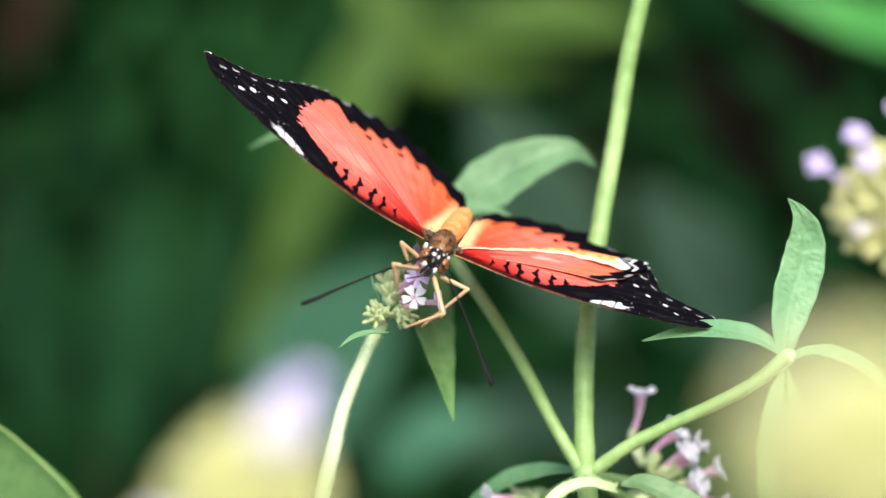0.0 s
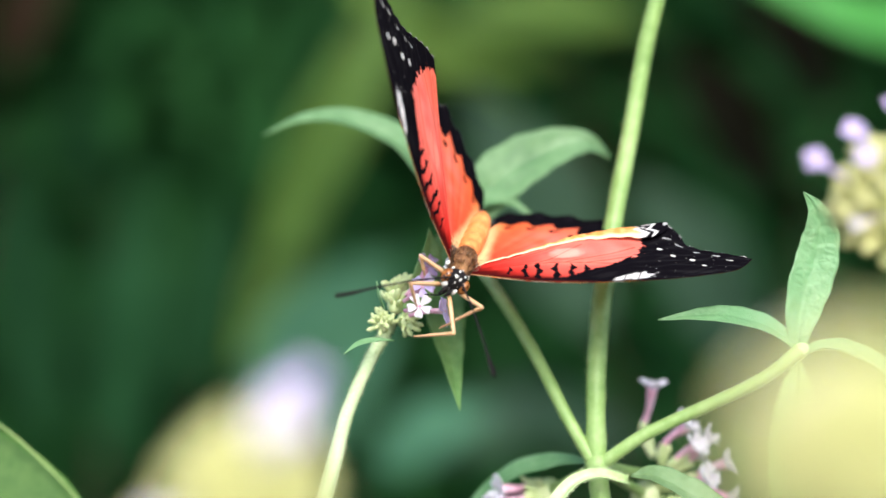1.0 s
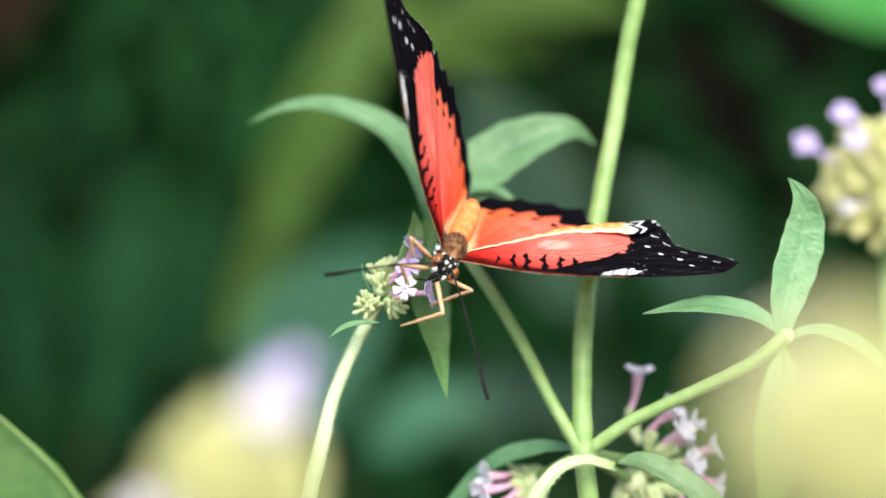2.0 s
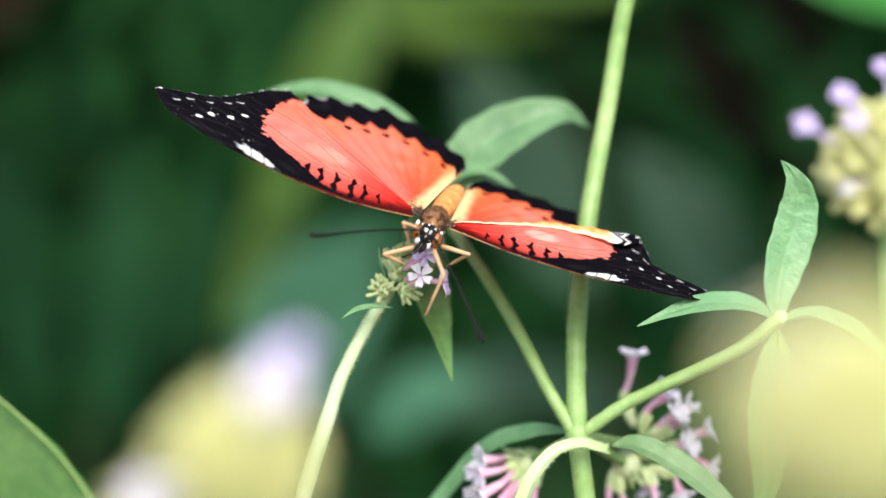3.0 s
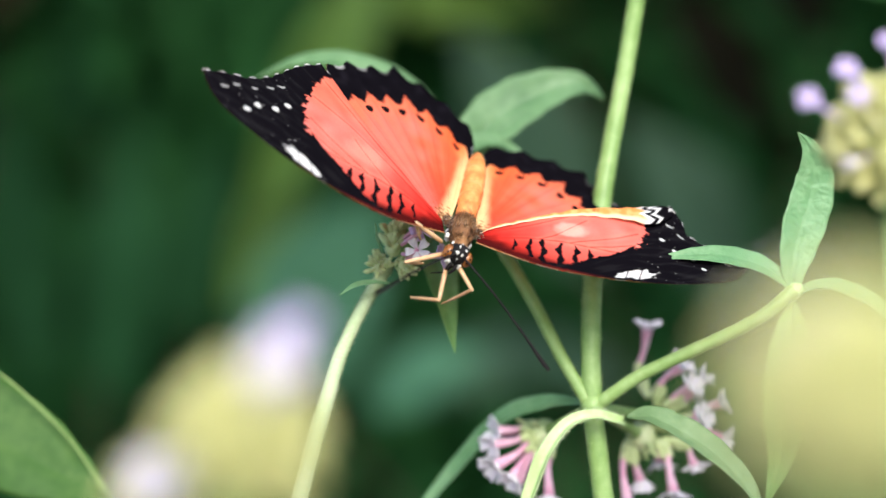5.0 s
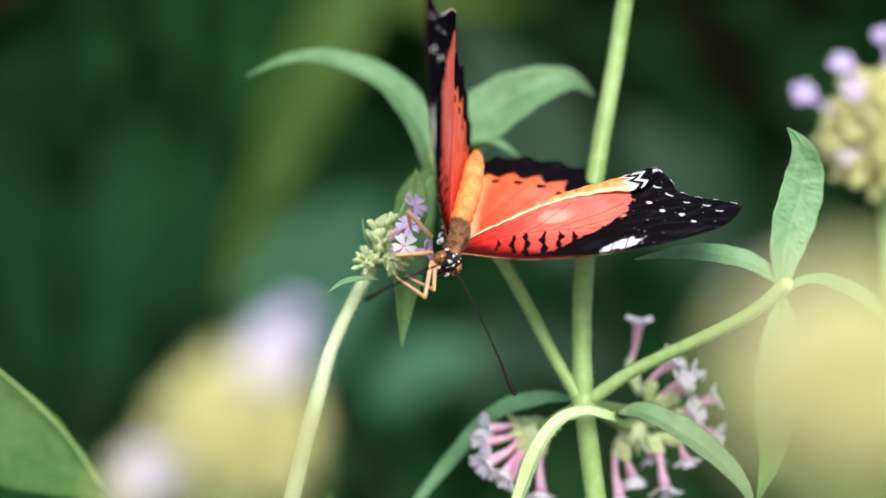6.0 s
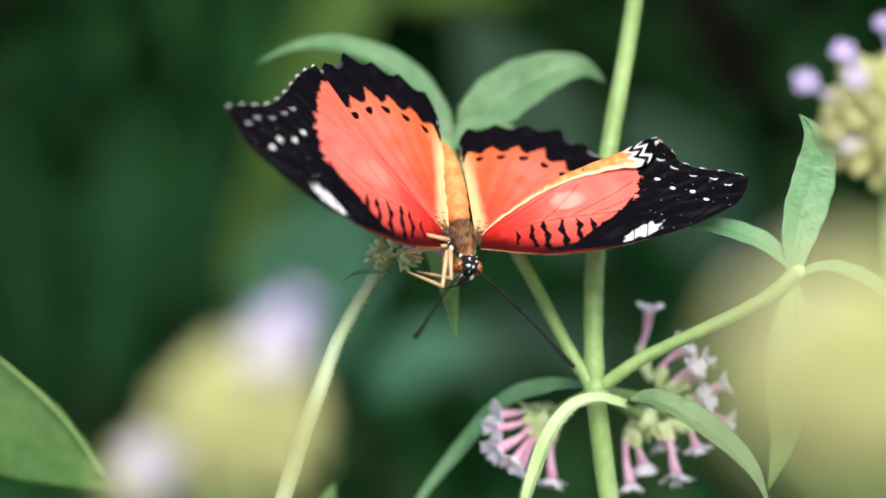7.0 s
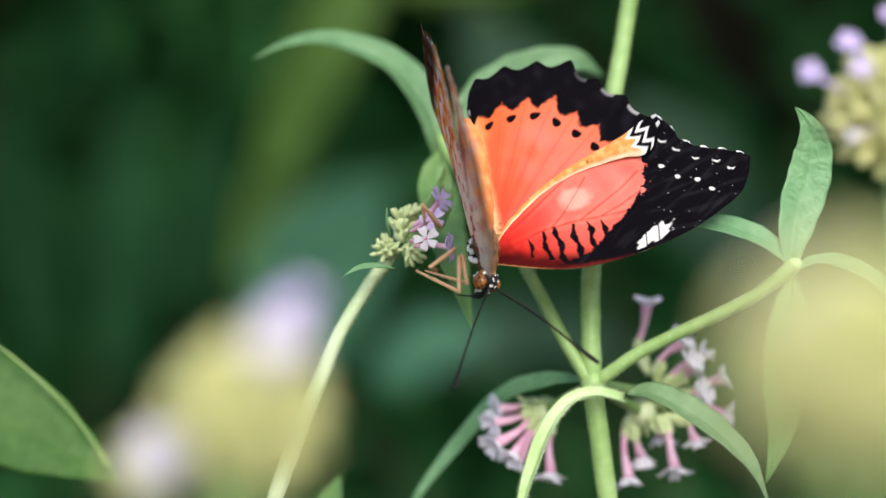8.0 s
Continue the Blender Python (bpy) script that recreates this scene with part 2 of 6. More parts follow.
def add_leaf(bm, pts, half, up, cup=0.25, wave=0.04, thick=0.22, rows=40, cols=14, veins=9, shape=None, twist=0.0, seed=0.0, tooth=0.03, crease=0.12, vein=1.0):
    """A leaf along a midline: half its width in millimetres, the way its upper face looks, cupped, with a creased midrib,
    side veins and a faintly toothed edge; two skins and a rim."""
    path = smooth_path(pts, 10)
    shape = shape or [0.10, 0.55, 0.86, 1.0, 0.97, 0.82, 0.58, 0.30, 0.03]
    up = Vector(up).normalized()
    skins = ([], [])
    for i in range(rows + 1):
        f = i / rows
        x = f * (len(path) - 1) * 0.9999
        k = int(x)
        p = path[k].lerp(path[k + 1], x - k)
        d = (path[min(k + 2, len(path) - 1)] - path[max(k - 1, 0)]).normalized()
        side = d.cross(up).normalized()
        nrm = side.cross(d).normalized()
        if twist:
            q = Matrix.Rotation(twist * f, 3, d)
            side, nrm = q @ side, q @ nrm
        hw = half * lerp_list(shape, f) / 1000
        hw *= 1 + tooth * math.sin(f * 46 + seed) + 0.02 * noise.noise((f * 9, seed, 1))
        top, low = [], []
        for j in range(cols + 1):
            s = 2 * j / cols - 1
            lift = cup * abs(s) ** 1.6 * hw
            lift -= crease * math.exp(-(s * 7) ** 2) * half / 1000 * (1 - 0.6 * f)
            ph = (f * veins - abs(s) * 0.55) % 1.0
            lift -= 0.030 * half / 1000 * math.exp(-((ph - 0.5) * 7) ** 2) * (1 - abs(s) ** 4) * 1.6 * vein
            lift += wave * half / 1000 * noise.noise((f * 6 + seed, s * 1.5, seed * 3)) * 2
            q = p + side * s * hw + nrm * lift
            t = thick / 1000 * (1 - 0.7 * abs(s) ** 3) * 0.5
            top.append(bm.verts.new(q + nrm * t))
            low.append(bm.verts.new(q - nrm * t))
        skins[0].append(top)
        skins[1].append(low)
    for g, flip in ((skins[0], False), (skins[1], True)):
        for a, b in zip(g, g[1:]):
            for j in range(cols):
                q = (a[j], a[j + 1], b[j + 1], b[j])
                bm.faces.new(q[::-1] if not flip else q)
    t, w = skins
    for i in range(rows):
        bm.faces.new((t[i][0], t[i + 1][0], w[i + 1][0], w[i][0])[::-1])
        bm.faces.new((t[i][-1], w[i][-1], w[i + 1][-1], t[i + 1][-1])[::-1])
    for r in (0, -1):
        for j in range(cols):
            q = (t[r][j], t[r][j + 1], w[r][j + 1], w[r][j])
            bm.faces.new(q if r == 0 else q[::-1])
    return bm


def leaf(pts, half, up, **k):
    return add_leaf(bmesh.new(), pts, half, up, **k)


def frame_to(d, up=(0, 0, 1)):
    """A rotation whose z axis is d."""
    z = Vector(d).normalized()
    x = Vector(up).cross(z)
    x = x.normalized() if x.length > 1e-5 else z.orthogonal().normalized()
    return Matrix((x, z.cross(x), z)).transposed().to_4x4()


def bud_mesh(length, width, seed):
    """A closed blunt bud in a ribbed calyx, along z, in millimetres."""
    bm = bmesh.new()
    rng = random.Random(seed)
    prof = [(0, 0.4), (0.12, 0.72), (0.4, 0.86), (0.6, 0.82), (0.66, 0.92), (0.82, 0.80), (0.94, 0.56), (1.0, 0.22)]
    rings = []
    for h, r in prof:
        rings.append([bm.verts.new((math.cos(a) * r * width / 2000 * (1 + 0.08 * math.cos(5 * a)) + rng.uniform(-1, 1) * 2e-5,
                                    math.sin(a) * r * width / 2000 * (1 + 0.08 * math.cos(5 * a)), h * length / 1000)) for a in (2 * math.pi * k / 10 for k in range(10))])
    for a, b in zip(rings, rings[1:]):
        for k in range(10):
            bm.faces.new((a[k], a[(k + 1) % 10], b[(k + 1) % 10], b[k]))
    bm.faces.new(rings[0][::-1])
    bm.faces.new(rings[-1])
    me = bpy.data.meshes.new("bud")
    bm.to_mesh(me)
    bm.free()
    me.polygons.foreach_set("use_smooth", [True] * len(me.polygons))
    return me


def petal_mesh(length, width, curl):
    """One notched petal that spreads from the mouth of the tube, along x."""
    bm = bmesh.new()
    top, low = [], []
    for i in range(9):
        f = i / 8
        hw = width / 2 * (0.35 + 1.0 * math.sin(f * 1.9) ** 1.2) * (1 if f < 0.9 else 0.8)
        a, b = [], []
        for j in range(7):
            s = j / 3 - 1
            x = length * f * (1 - 0.10 * (1 - abs(s)) * (f > 0.85))
            z = curl * f * f * length + 0.14 * width * s * s * (1 - f * 0.3) - 0.05 * length * math.sin(f * 6)
            a.append(bm.verts.new((x / 1000, s * hw / 1000, z / 1000 + 0.00007)))
            b.append(bm.verts.new((x / 1000, s * hw / 1000, z / 1000 - 0.00007)))
        top.append(a)
        low.append(b)
    for i in range(8):
        for j in range(6):
            bm.faces.new((top[i][j], top[i + 1][j], top[i + 1][j + 1], top[i][j + 1]))
            bm.faces.new((low[i][j], low[i][j + 1], low[i + 1][j + 1], low[i + 1][j]))
        bm.faces.new((top[i][0], low[i][0], low[i + 1][0], top[i + 1][0]))
        bm.faces.new((top[i][6], top[i + 1][6], low[i + 1][6], low[i][6]))
    bm.faces.new([top[8][j] for j in range(7)][::-1] + [low[8][j] for j in range(7)])
    me = bpy.data.meshes.new("petal")
    bm.to_mesh(me)
    bm.free()
    me.polygons.foreach_set("use_smooth", [True] * len(me.polygons))
    return me


BUDS = [bud_mesh(3.4, 1.2, k) for k in range(4)]
for me in BUDS:
    me.materials.append(BUD)
BUDS_YELLOW = [bud_mesh(3.6, 1.9, k + 9) for k in range(3)]
for me in BUDS_YELLOW:
    me.materials.append(BUD_YELLOW)
PETALS = []
for mat in (PETAL, PETAL_PALE):
    for curl in (0.12, -0.15):
        me = petal_mesh(2.1, 1.22, curl)
        me.materials.append(mat)
        PETALS.append(me)


def child(name, me, parent, m):
    """A piece on shared mesh data at world pose m under a part or thing."""
    ob = new(name, me)
    ob.parent = parent
    if parent.type == "EMPTY" and "foot" in parent:
        ob.matrix_parent_inverse = Matrix.Translation(-Vector(parent["foot"]))
    ob.matrix_basis = m
    return ob


def floret(parent, root, mouth, pale, rng, size=1.0, face=None, tube_mat=None, tube_r=(0.35, 0.42, 0.55), lift=0.08):
    """A trumpet floret: a slender tube with five spread petals at its mouth."""
    root, mouth = Vector(root), Vector(mouth)
    d = (mouth - root).normalized()
    bend = d.orthogonal().normalized() * (mouth - root).length * 0.08
    ft = part("floret", tube([root, (root + mouth) / 2 + bend, mouth], [r * size for r in tube_r], 10, 5), tube_mat or PETAL, parent)
    base = Matrix.Translation(mouth) @ frame_to(Vector(face) if face else d)
    turn = rng.random() * 6.28
    for k in range(5):
        me = PETALS[(2 if pale else 0) + rng.randrange(2)]
        sc = size * rng.uniform(0.9, 1.1)
        child("petal", me, ft, base @ Matrix.Rotation(turn + k * 1.2566, 4, "Z") @ Matrix.Translation((0.00028 * size, 0, 0)) @ Matrix.Rotation(-lift + rng.uniform(-0.3, 0.3), 4, "Y") @ Matrix.Scale(sc, 4))
    return ft


def bud_cluster(parent, centre, axis, radius, count, meshes, rng, low=-0.5, scale=(0.8, 1.15), upward=0.35):
    """Buds that stand out all round a rounded head."""
    rot = frame_to(axis)
    for k in range(count):
        z = 1 - (1 - low) * (k + 0.5) / count
        a = k * 2.39996 + rng.uniform(-0.2, 0.2)
        r = math.sqrt(max(1 - z * z, 0))
        d = rot.to_3x3() @ Vector((r * math.cos(a), r * math.sin(a), z))
        d = (d + upward * Vector(axis).normalized()).normalized()
        p = Vector(centre) + (rot.to_3x3() @ Vector((r * math.cos(a), r * math.sin(a), z))) * (radius - 1.6) / 1000
        child("bud", meshes[rng.randrange(len(meshes))], parent, Matrix.Translation(p) @ frame_to(d, (0.3, 0.2, 1)) @ Matrix.Scale(rng.uniform(*scale), 4))


def core(centre, axis, radius, stretch=1.1):
    bm = bmesh.new()
    bmesh.ops.create_icosphere(bm, subdivisions=2, radius=1)
    m = Matrix.Translation(centre) @ frame_to(axis) @ Matrix.Diagonal((radius / 1000, radius / 1000, radius * stretch / 1000, 1))
    for v in bm.verts:
        v.co = m @ v.co * 1.0
    return bm


BODY = [
    (0, pose(-0.00052, 0.30000, 0.90042, 15.19, 29.40, -3.22)), (0.5, pose(0.00103, 0.30000, 0.89868, 21.29, 37.48, 2.68)),
    (1, pose(0.00295, 0.29999, 0.89706, 25.29, 37.51, 6.09)), (1.5, pose(0.00363, 0.29997, 0.89567, 31.74, 43.50, 11.76)),
    (2.8, pose(0.00040, 0.30003, 0.89911, 13.05, 26.32, -4.35)), (3, pose(0.00007, 0.30003, 0.89840, 13.22, 23.43, -6.19)),
    (3.5, pose(0.00098, 0.29999, 0.89650, 20.77, 24.30, -1.88)), (4, pose(0.00323, 0.29996, 0.89510, 24.59, 29.80, 5.49)),
    (4.5, pose(0.00365, 0.29995, 0.89456, 26.75, 27.12, 5.24)), (4.7, pose(0.00402, 0.29993, 0.89374, 32.10, 22.02, 5.47)),
    (5.1, pose(0.00369, 0.29990, 0.89256, 36.88, 26.80, 9.05)), (5.8, pose(0.00324, 0.29984, 0.89067, 45.11, 33.37, 15.56)),
    (6, pose(0.00355, 0.29985, 0.89092, 47.36, 35.71, 20.27)), (6.5, pose(0.00419, 0.29984, 0.89071, 58.81, 32.48, 20.81)),
    (6.8, pose(0.00469, 0.29980, 0.88956, 61.38, 18.57, 24.68)), (7, pose(0.00475, 0.29978, 0.88899, 41.98, 10.11, 18.87)),
    (7.2, pose(0.00302, 0.29979, 0.88912, 48.48, 10.98, 11.72)), (7.5, pose(0.00469, 0.29967, 0.88609, 66.79, 3.19, 22.53)),
    (7.6, pose(0.00497, 0.29962, 0.88488, 70.65, 0.19, 30.33)), (7.8, pose(0.00602, 0.29961, 0.88476, 70.54, 0.18, 43.05)),
    (8, pose(0.00738, 0.29964, 0.88550, 69.09, 10.75, 43.81)),
]
FORE_R = [
    (0, pose(0.00282, 0.00013, 0.00010, 2.39, -10.78, -2.47)), (0.5, pose(0.00246, -0.00000, 0.00026, 1.48, -26.77, -4.75)),
    (1, pose(0.00212, -0.00011, 0.00016, 2.00, -38.68, -5.25)), (1.5, pose(0.00168, -0.00017, 0.00012, 1.61, -46.82, -5.72)),
    (2.8, pose(0.00290, 0.00016, 0.00012, 3.17, -8.68, -3.36)), (3, pose(0.00308, 0.00029, 0.00026, 1.00, -4.38, -0.45)),
    (3.5, pose(0.00277, -0.00004, -0.00015, -0.30, -14.18, -3.66)), (4, pose(0.00214, -0.00019, 0.00000, 2.86, -31.57, -7.39)),
    (4.5, pose(0.00220, -0.00007, 0.00029, 0.94, -30.19, -7.73)), (4.7, pose(0.00257, 0.00000, 0.00046, -2.51, -19.91, -8.61)),
    (5.15, pose(0.00265, 0.00004, 0.00036, -1.84, -16.50, -6.98)), (5.8, pose(0.00177, -0.00035, 0.00013, -1.03, -40.71, -7.55)),
    (6, pose(0.00149, -0.00044, -0.00001, -1.91, -49.30, -6.99)), (6.5, pose(0.00162, -0.00008, 0.00048, -13.66, -42.54, 0.94)),
    (6.8, pose(0.00203, -0.00017, 0.00078, -12.14, -37.32, -3.34)), (7, pose(0.00247, -0.00033, 0.00072, 3.47, -25.06, -13.28)),
    (7.2, pose(0.00241, -0.00009, 0.00052, -1.46, -19.18, -9.59)), (7.5, pose(0.00209, 0.00022, 0.00086, -9.27, -22.03, -4.26)),
    (7.6, pose(0.00192, 0.00027, 0.00100, -6.19, -28.71, -6.67)), (7.8, pose(0.00161, 0.00003, 0.00114, -5.15, -41.41, -8.86)),
    (8, pose(0.00116, -0.00008, 0.00072, -1.82, -45.38, -5.45)),
]
FORE_L = [
    (0, pose(-0.00282, -0.00013, 0.00000, 8.46, 9.73, 19.69)), (0.5, pose(-0.00246, 0.00000, -0.00016, 11.09, 25.35, 22.87)),
    (1, pose(-0.00212, 0.00011, -0.00006, 14.30, 36.37, 21.67)), (1.5, pose(-0.00168, 0.00017, -0.00002, 17.25, 44.15, 25.40)),
    (2.8, pose(-0.00290, -0.00016, -0.00002, 10.12, 7.12, 21.30)), (3, pose(-0.00308, -0.00029, -0.00016, 10.79, 1.30, 23.40)),
    (3.5, pose(-0.00277, 0.00004, 0.00025, 7.31, 13.52, 22.76)), (4, pose(-0.00214, 0.00019, 0.00010, 7.42, 26.86, 11.83)),
    (4.5, pose(-0.00220, 0.00007, -0.00019, 7.46, 23.74, 7.89)), (4.7, pose(-0.00257, -0.00000, -0.00036, 3.56, 19.19, 19.63)),
    (5.15, pose(-0.00282, -0.00008, -0.00026, 4.17, 9.22, 20.84)), (5.8, pose(-0.00177, 0.00035, -0.00003, 12.54, 37.90, 24.62)),
    (6, pose(-0.00149, 0.00044, 0.00011, 19.40, 44.73, 29.18)), (6.5, pose(-0.00162, 0.00008, -0.00038, 2.67, 43.16, 19.11)),
    (6.8, pose(-0.00203, 0.00017, -0.00068, 0.99, 37.47, 19.43)), (7, pose(-0.00247, 0.00033, -0.00062, 14.83, 21.37, 21.21)),
    (7.2, pose(-0.00241, 0.00009, -0.00042, 2.57, 19.00, 21.11)), (7.5, pose(-0.00209, -0.00022, -0.00076, 10.52, 18.16, 20.55)),
    (7.6, pose(-0.00192, -0.00027, -0.00090, -0.94, 29.43, 18.12)), (7.8, pose(-0.00161, -0.00003, -0.00104, 6.64, 39.11, 11.39)),
    (8, pose(-0.00116, 0.00008, -0.00062, 14.63, 43.48, 28.77)),
]
HIND_R = [
    (0, pose(0.00282, 0.00013, 0.00010, 4.30, -15.59, -14.12)), (0.5, pose(0.00246, -0.00000, 0.00026, 5.87, -25.11, -14.89)),
    (1, pose(0.00212, -0.00011, 0.00016, 8.08, -32.75, -16.74)), (1.5, pose(0.00168, -0.00017, 0.00012, 9.37, -40.44, -16.27)),
    (2.8, pose(0.00290, 0.00016, 0.00012, 3.79, -5.17, -11.36)), (3, pose(0.00308, 0.00029, 0.00026, 2.47, -1.37, -10.98)),
    (3.5, pose(0.00277, -0.00004, -0.00015, -0.54, -8.07, -11.69)), (4, pose(0.00214, -0.00019, 0.00000, 4.55, -21.31, -15.42)),
    (4.5, pose(0.00220, -0.00007, 0.00029, 2.12, -19.95, -16.03)), (4.7, pose(0.00257, 0.00000, 0.00046, -3.39, -12.40, -14.05)),
    (5.15, pose(0.00265, 0.00004, 0.00036, -2.29, -7.81, -11.83)), (5.8, pose(0.00177, -0.00035, 0.00013, -0.20, -33.32, -12.97)),
    (6, pose(0.00149, -0.00044, -0.00001, 1.76, -35.62, -17.42)), (6.5, pose(0.00162, -0.00008, 0.00048, -8.83, -28.75, -13.58)),
    (6.8, pose(0.00203, -0.00017, 0.00078, -10.82, -29.91, -16.30)), (7, pose(0.00247, -0.00033, 0.00072, -1.53, -13.14, -17.50)),
    (7.2, pose(0.00241, -0.00009, 0.00052, -5.50, -19.81, -15.45)), (7.5, pose(0.00209, 0.00022, 0.00086, -7.76, -23.43, -13.31)),
    (7.6, pose(0.00192, 0.00027, 0.00100, -2.71, -29.55, -17.08)), (7.8, pose(0.00161, 0.00003, 0.00114, 2.87, -41.68, -22.12)),
    (8, pose(0.00116, -0.00008, 0.00072, 8.03, -44.85, -19.31)),
]
HIND_L = [
    (0, pose(-0.00282, -0.00013, 0.00000, 4.20, 13.99, 11.01)), (0.5, pose(-0.00246, 0.00000, -0.00016, 5.97, 26.91, 11.29)),
    (1, pose(-0.00212, 0.00011, -0.00006, 7.29, 27.38, 12.37)), (1.5, pose(-0.00168, 0.00017, -0.00002, 10.59, 45.14, 16.01)),
    (2.8, pose(-0.00290, -0.00016, -0.00002, 8.90, 8.60, 12.39)), (3, pose(-0.00308, -0.00029, -0.00016, 8.49, 4.74, 11.04)),
    (3.5, pose(-0.00277, 0.00004, 0.00025, 4.37, 14.72, 10.74)), (4, pose(-0.00214, 0.00019, 0.00010, 5.09, 27.89, 8.93)),
    (4.5, pose(-0.00220, 0.00007, -0.00019, 5.51, 25.87, 9.20)), (4.7, pose(-0.00257, -0.00000, -0.00036, 0.66, 19.50, 10.88)),
    (5.15, pose(-0.00282, -0.00008, -0.00026, 2.54, 9.06, 10.96)), (5.8, pose(-0.00177, 0.00035, -0.00003, -3.86, 26.07, 3.74)),
    (6, pose(-0.00149, 0.00044, 0.00011, -4.88, 42.07, -3.34)), (6.5, pose(-0.00162, 0.00008, -0.00038, -5.62, 38.62, 3.21)),
    (6.8, pose(-0.00203, 0.00017, -0.00068, -8.82, 36.58, 3.22)), (7, pose(-0.00247, 0.00033, -0.00062, 10.03, 11.63, 13.86)),
    (7.2, pose(-0.00241, 0.00009, -0.00042, -0.64, 19.16, 11.30)), (7.5, pose(-0.00209, -0.00022, -0.00076, 0.37, 14.01, 12.58)),
    (7.6, pose(-0.00192, -0.00027, -0.00090, -8.45, 28.31, 2.62)), (7.8, pose(-0.00161, -0.00003, -0.00104, -3.63, 39.44, -4.77)),
    (8, pose(-0.00116, 0.00008, -0.00062, -2.73, 45.34, 4.15)),
]
ANT_R = [
    (0, pose(0.00110, -0.00370, -0.00050, 31.41, -29.58, 40.43)), (0.5, pose(0.00110, -0.00370, -0.00050, 26.09, -34.79, 41.74)),
    (1, pose(0.00110, -0.00370, -0.00050, 2.73, -36.15, 27.07)), (1.5, pose(0.00110, -0.00370, -0.00050, 23.97, -39.90, 37.30)),
    (2.8, pose(0.00110, -0.00370, -0.00050, 22.22, -27.46, 33.61)), (3, pose(0.00110, -0.00370, -0.00050, 23.07, -24.29, 34.79)),
    (3.5, pose(0.00110, -0.00370, -0.00050, 20.66, -22.47, 35.34)), (4, pose(0.00110, -0.00370, -0.00050, 1.91, -29.25, 21.62)),
    (4.5, pose(0.00110, -0.00370, -0.00050, 11.61, -20.39, 53.64)), (4.7, pose(0.00110, -0.00370, -0.00050, 20.18, -10.38, 61.01)),
    (5.1, pose(0.00110, -0.00370, -0.00050, 13.58, -12.28, 57.70)), (5.8, pose(0.00110, -0.00370, -0.00050, 8.05, -18.35, 50.86)),
    (6, pose(0.00110, -0.00370, -0.00050, 10.60, -20.81, 51.94)), (6.5, pose(0.00110, -0.00370, -0.00050, 0.42, -6.47, 55.68)),
    (6.8, pose(0.00110, -0.00370, -0.00050, -5.47, 4.28, 50.16)), (7, pose(0.00110, -0.00370, -0.00050, 6.22, -5.06, 41.27)),
    (7.2, pose(0.00110, -0.00370, -0.00050, 11.19, 6.67, 53.98)), (7.5, pose(0.00110, -0.00370, -0.00050, -26.48, 12.82, 34.94)),
    (7.6, pose(0.00110, -0.00370, -0.00050, -36.75, 7.52, 26.17)), (7.8, pose(0.00110, -0.00370, -0.00050, -42.77, -5.10, 20.39)),
    (8, pose(0.00110, -0.00370, -0.00050, -41.28, -12.90, 27.43)),
]
ANT_L = [
    (0, pose(-0.00010, -0.00370, -0.00050, 38.37, -1.10, -51.24)), (0.5, pose(-0.00010, -0.00370, -0.00050, 28.17, -12.52, -48.74)),
    (1, pose(-0.00010, -0.00370, -0.00050, 21.31, -17.21, -47.20)), (1.5, pose(-0.00010, -0.00370, -0.00050, 27.90, -21.55, -53.48)),
    (2.8, pose(-0.00010, -0.00370, -0.00050, 8.38, -4.73, -39.61)), (3, pose(-0.00010, -0.00370, -0.00050, 6.68, -2.74, -38.85)),
    (3.5, pose(-0.00010, -0.00370, -0.00050, 5.72, -8.68, -40.60)), (4, pose(-0.00010, -0.00370, -0.00050, 9.67, -14.92, -44.74)),
    (4.5, pose(-0.00010, -0.00370, -0.00050, 11.26, -20.34, -28.64)), (4.7, pose(-0.00010, -0.00370, -0.00050, 1.13, -19.00, -29.55)),
    (5.1, pose(-0.00010, -0.00370, -0.00050, -1.49, -25.96, -28.07)), (5.8, pose(-0.00010, -0.00370, -0.00050, -1.43, -36.00, -28.31)),
    (6, pose(-0.00010, -0.00370, -0.00050, 1.73, -39.46, -32.48)), (6.5, pose(-0.00010, -0.00370, -0.00050, -19.69, -42.62, -12.50)),
    (6.8, pose(-0.00010, -0.00370, -0.00050, -18.89, -37.33, -16.09)), (7, pose(-0.00010, -0.00370, -0.00050, -3.19, -21.82, -30.88)),
    (7.2, pose(-0.00010, -0.00370, -0.00050, -9.19, -22.09, -26.07)), (7.5, pose(-0.00010, -0.00370, -0.00050, -15.22, -29.24, -19.64)),
    (7.6, pose(-0.00010, -0.00370, -0.00050, -17.71, -35.92, -23.82)), (7.8, pose(-0.00010, -0.00370, -0.00050, -10.42, -45.83, -31.53)),
    (8, pose(-0.00010, -0.00370, -0.00050, -3.24, -50.11, -31.10)),
]
LEG_SIZES = [(5.6, 4.0), (6.2, 5.0), (5.65, 7.05), (4.4, 8.9)]  # thigh and shin, in millimetres
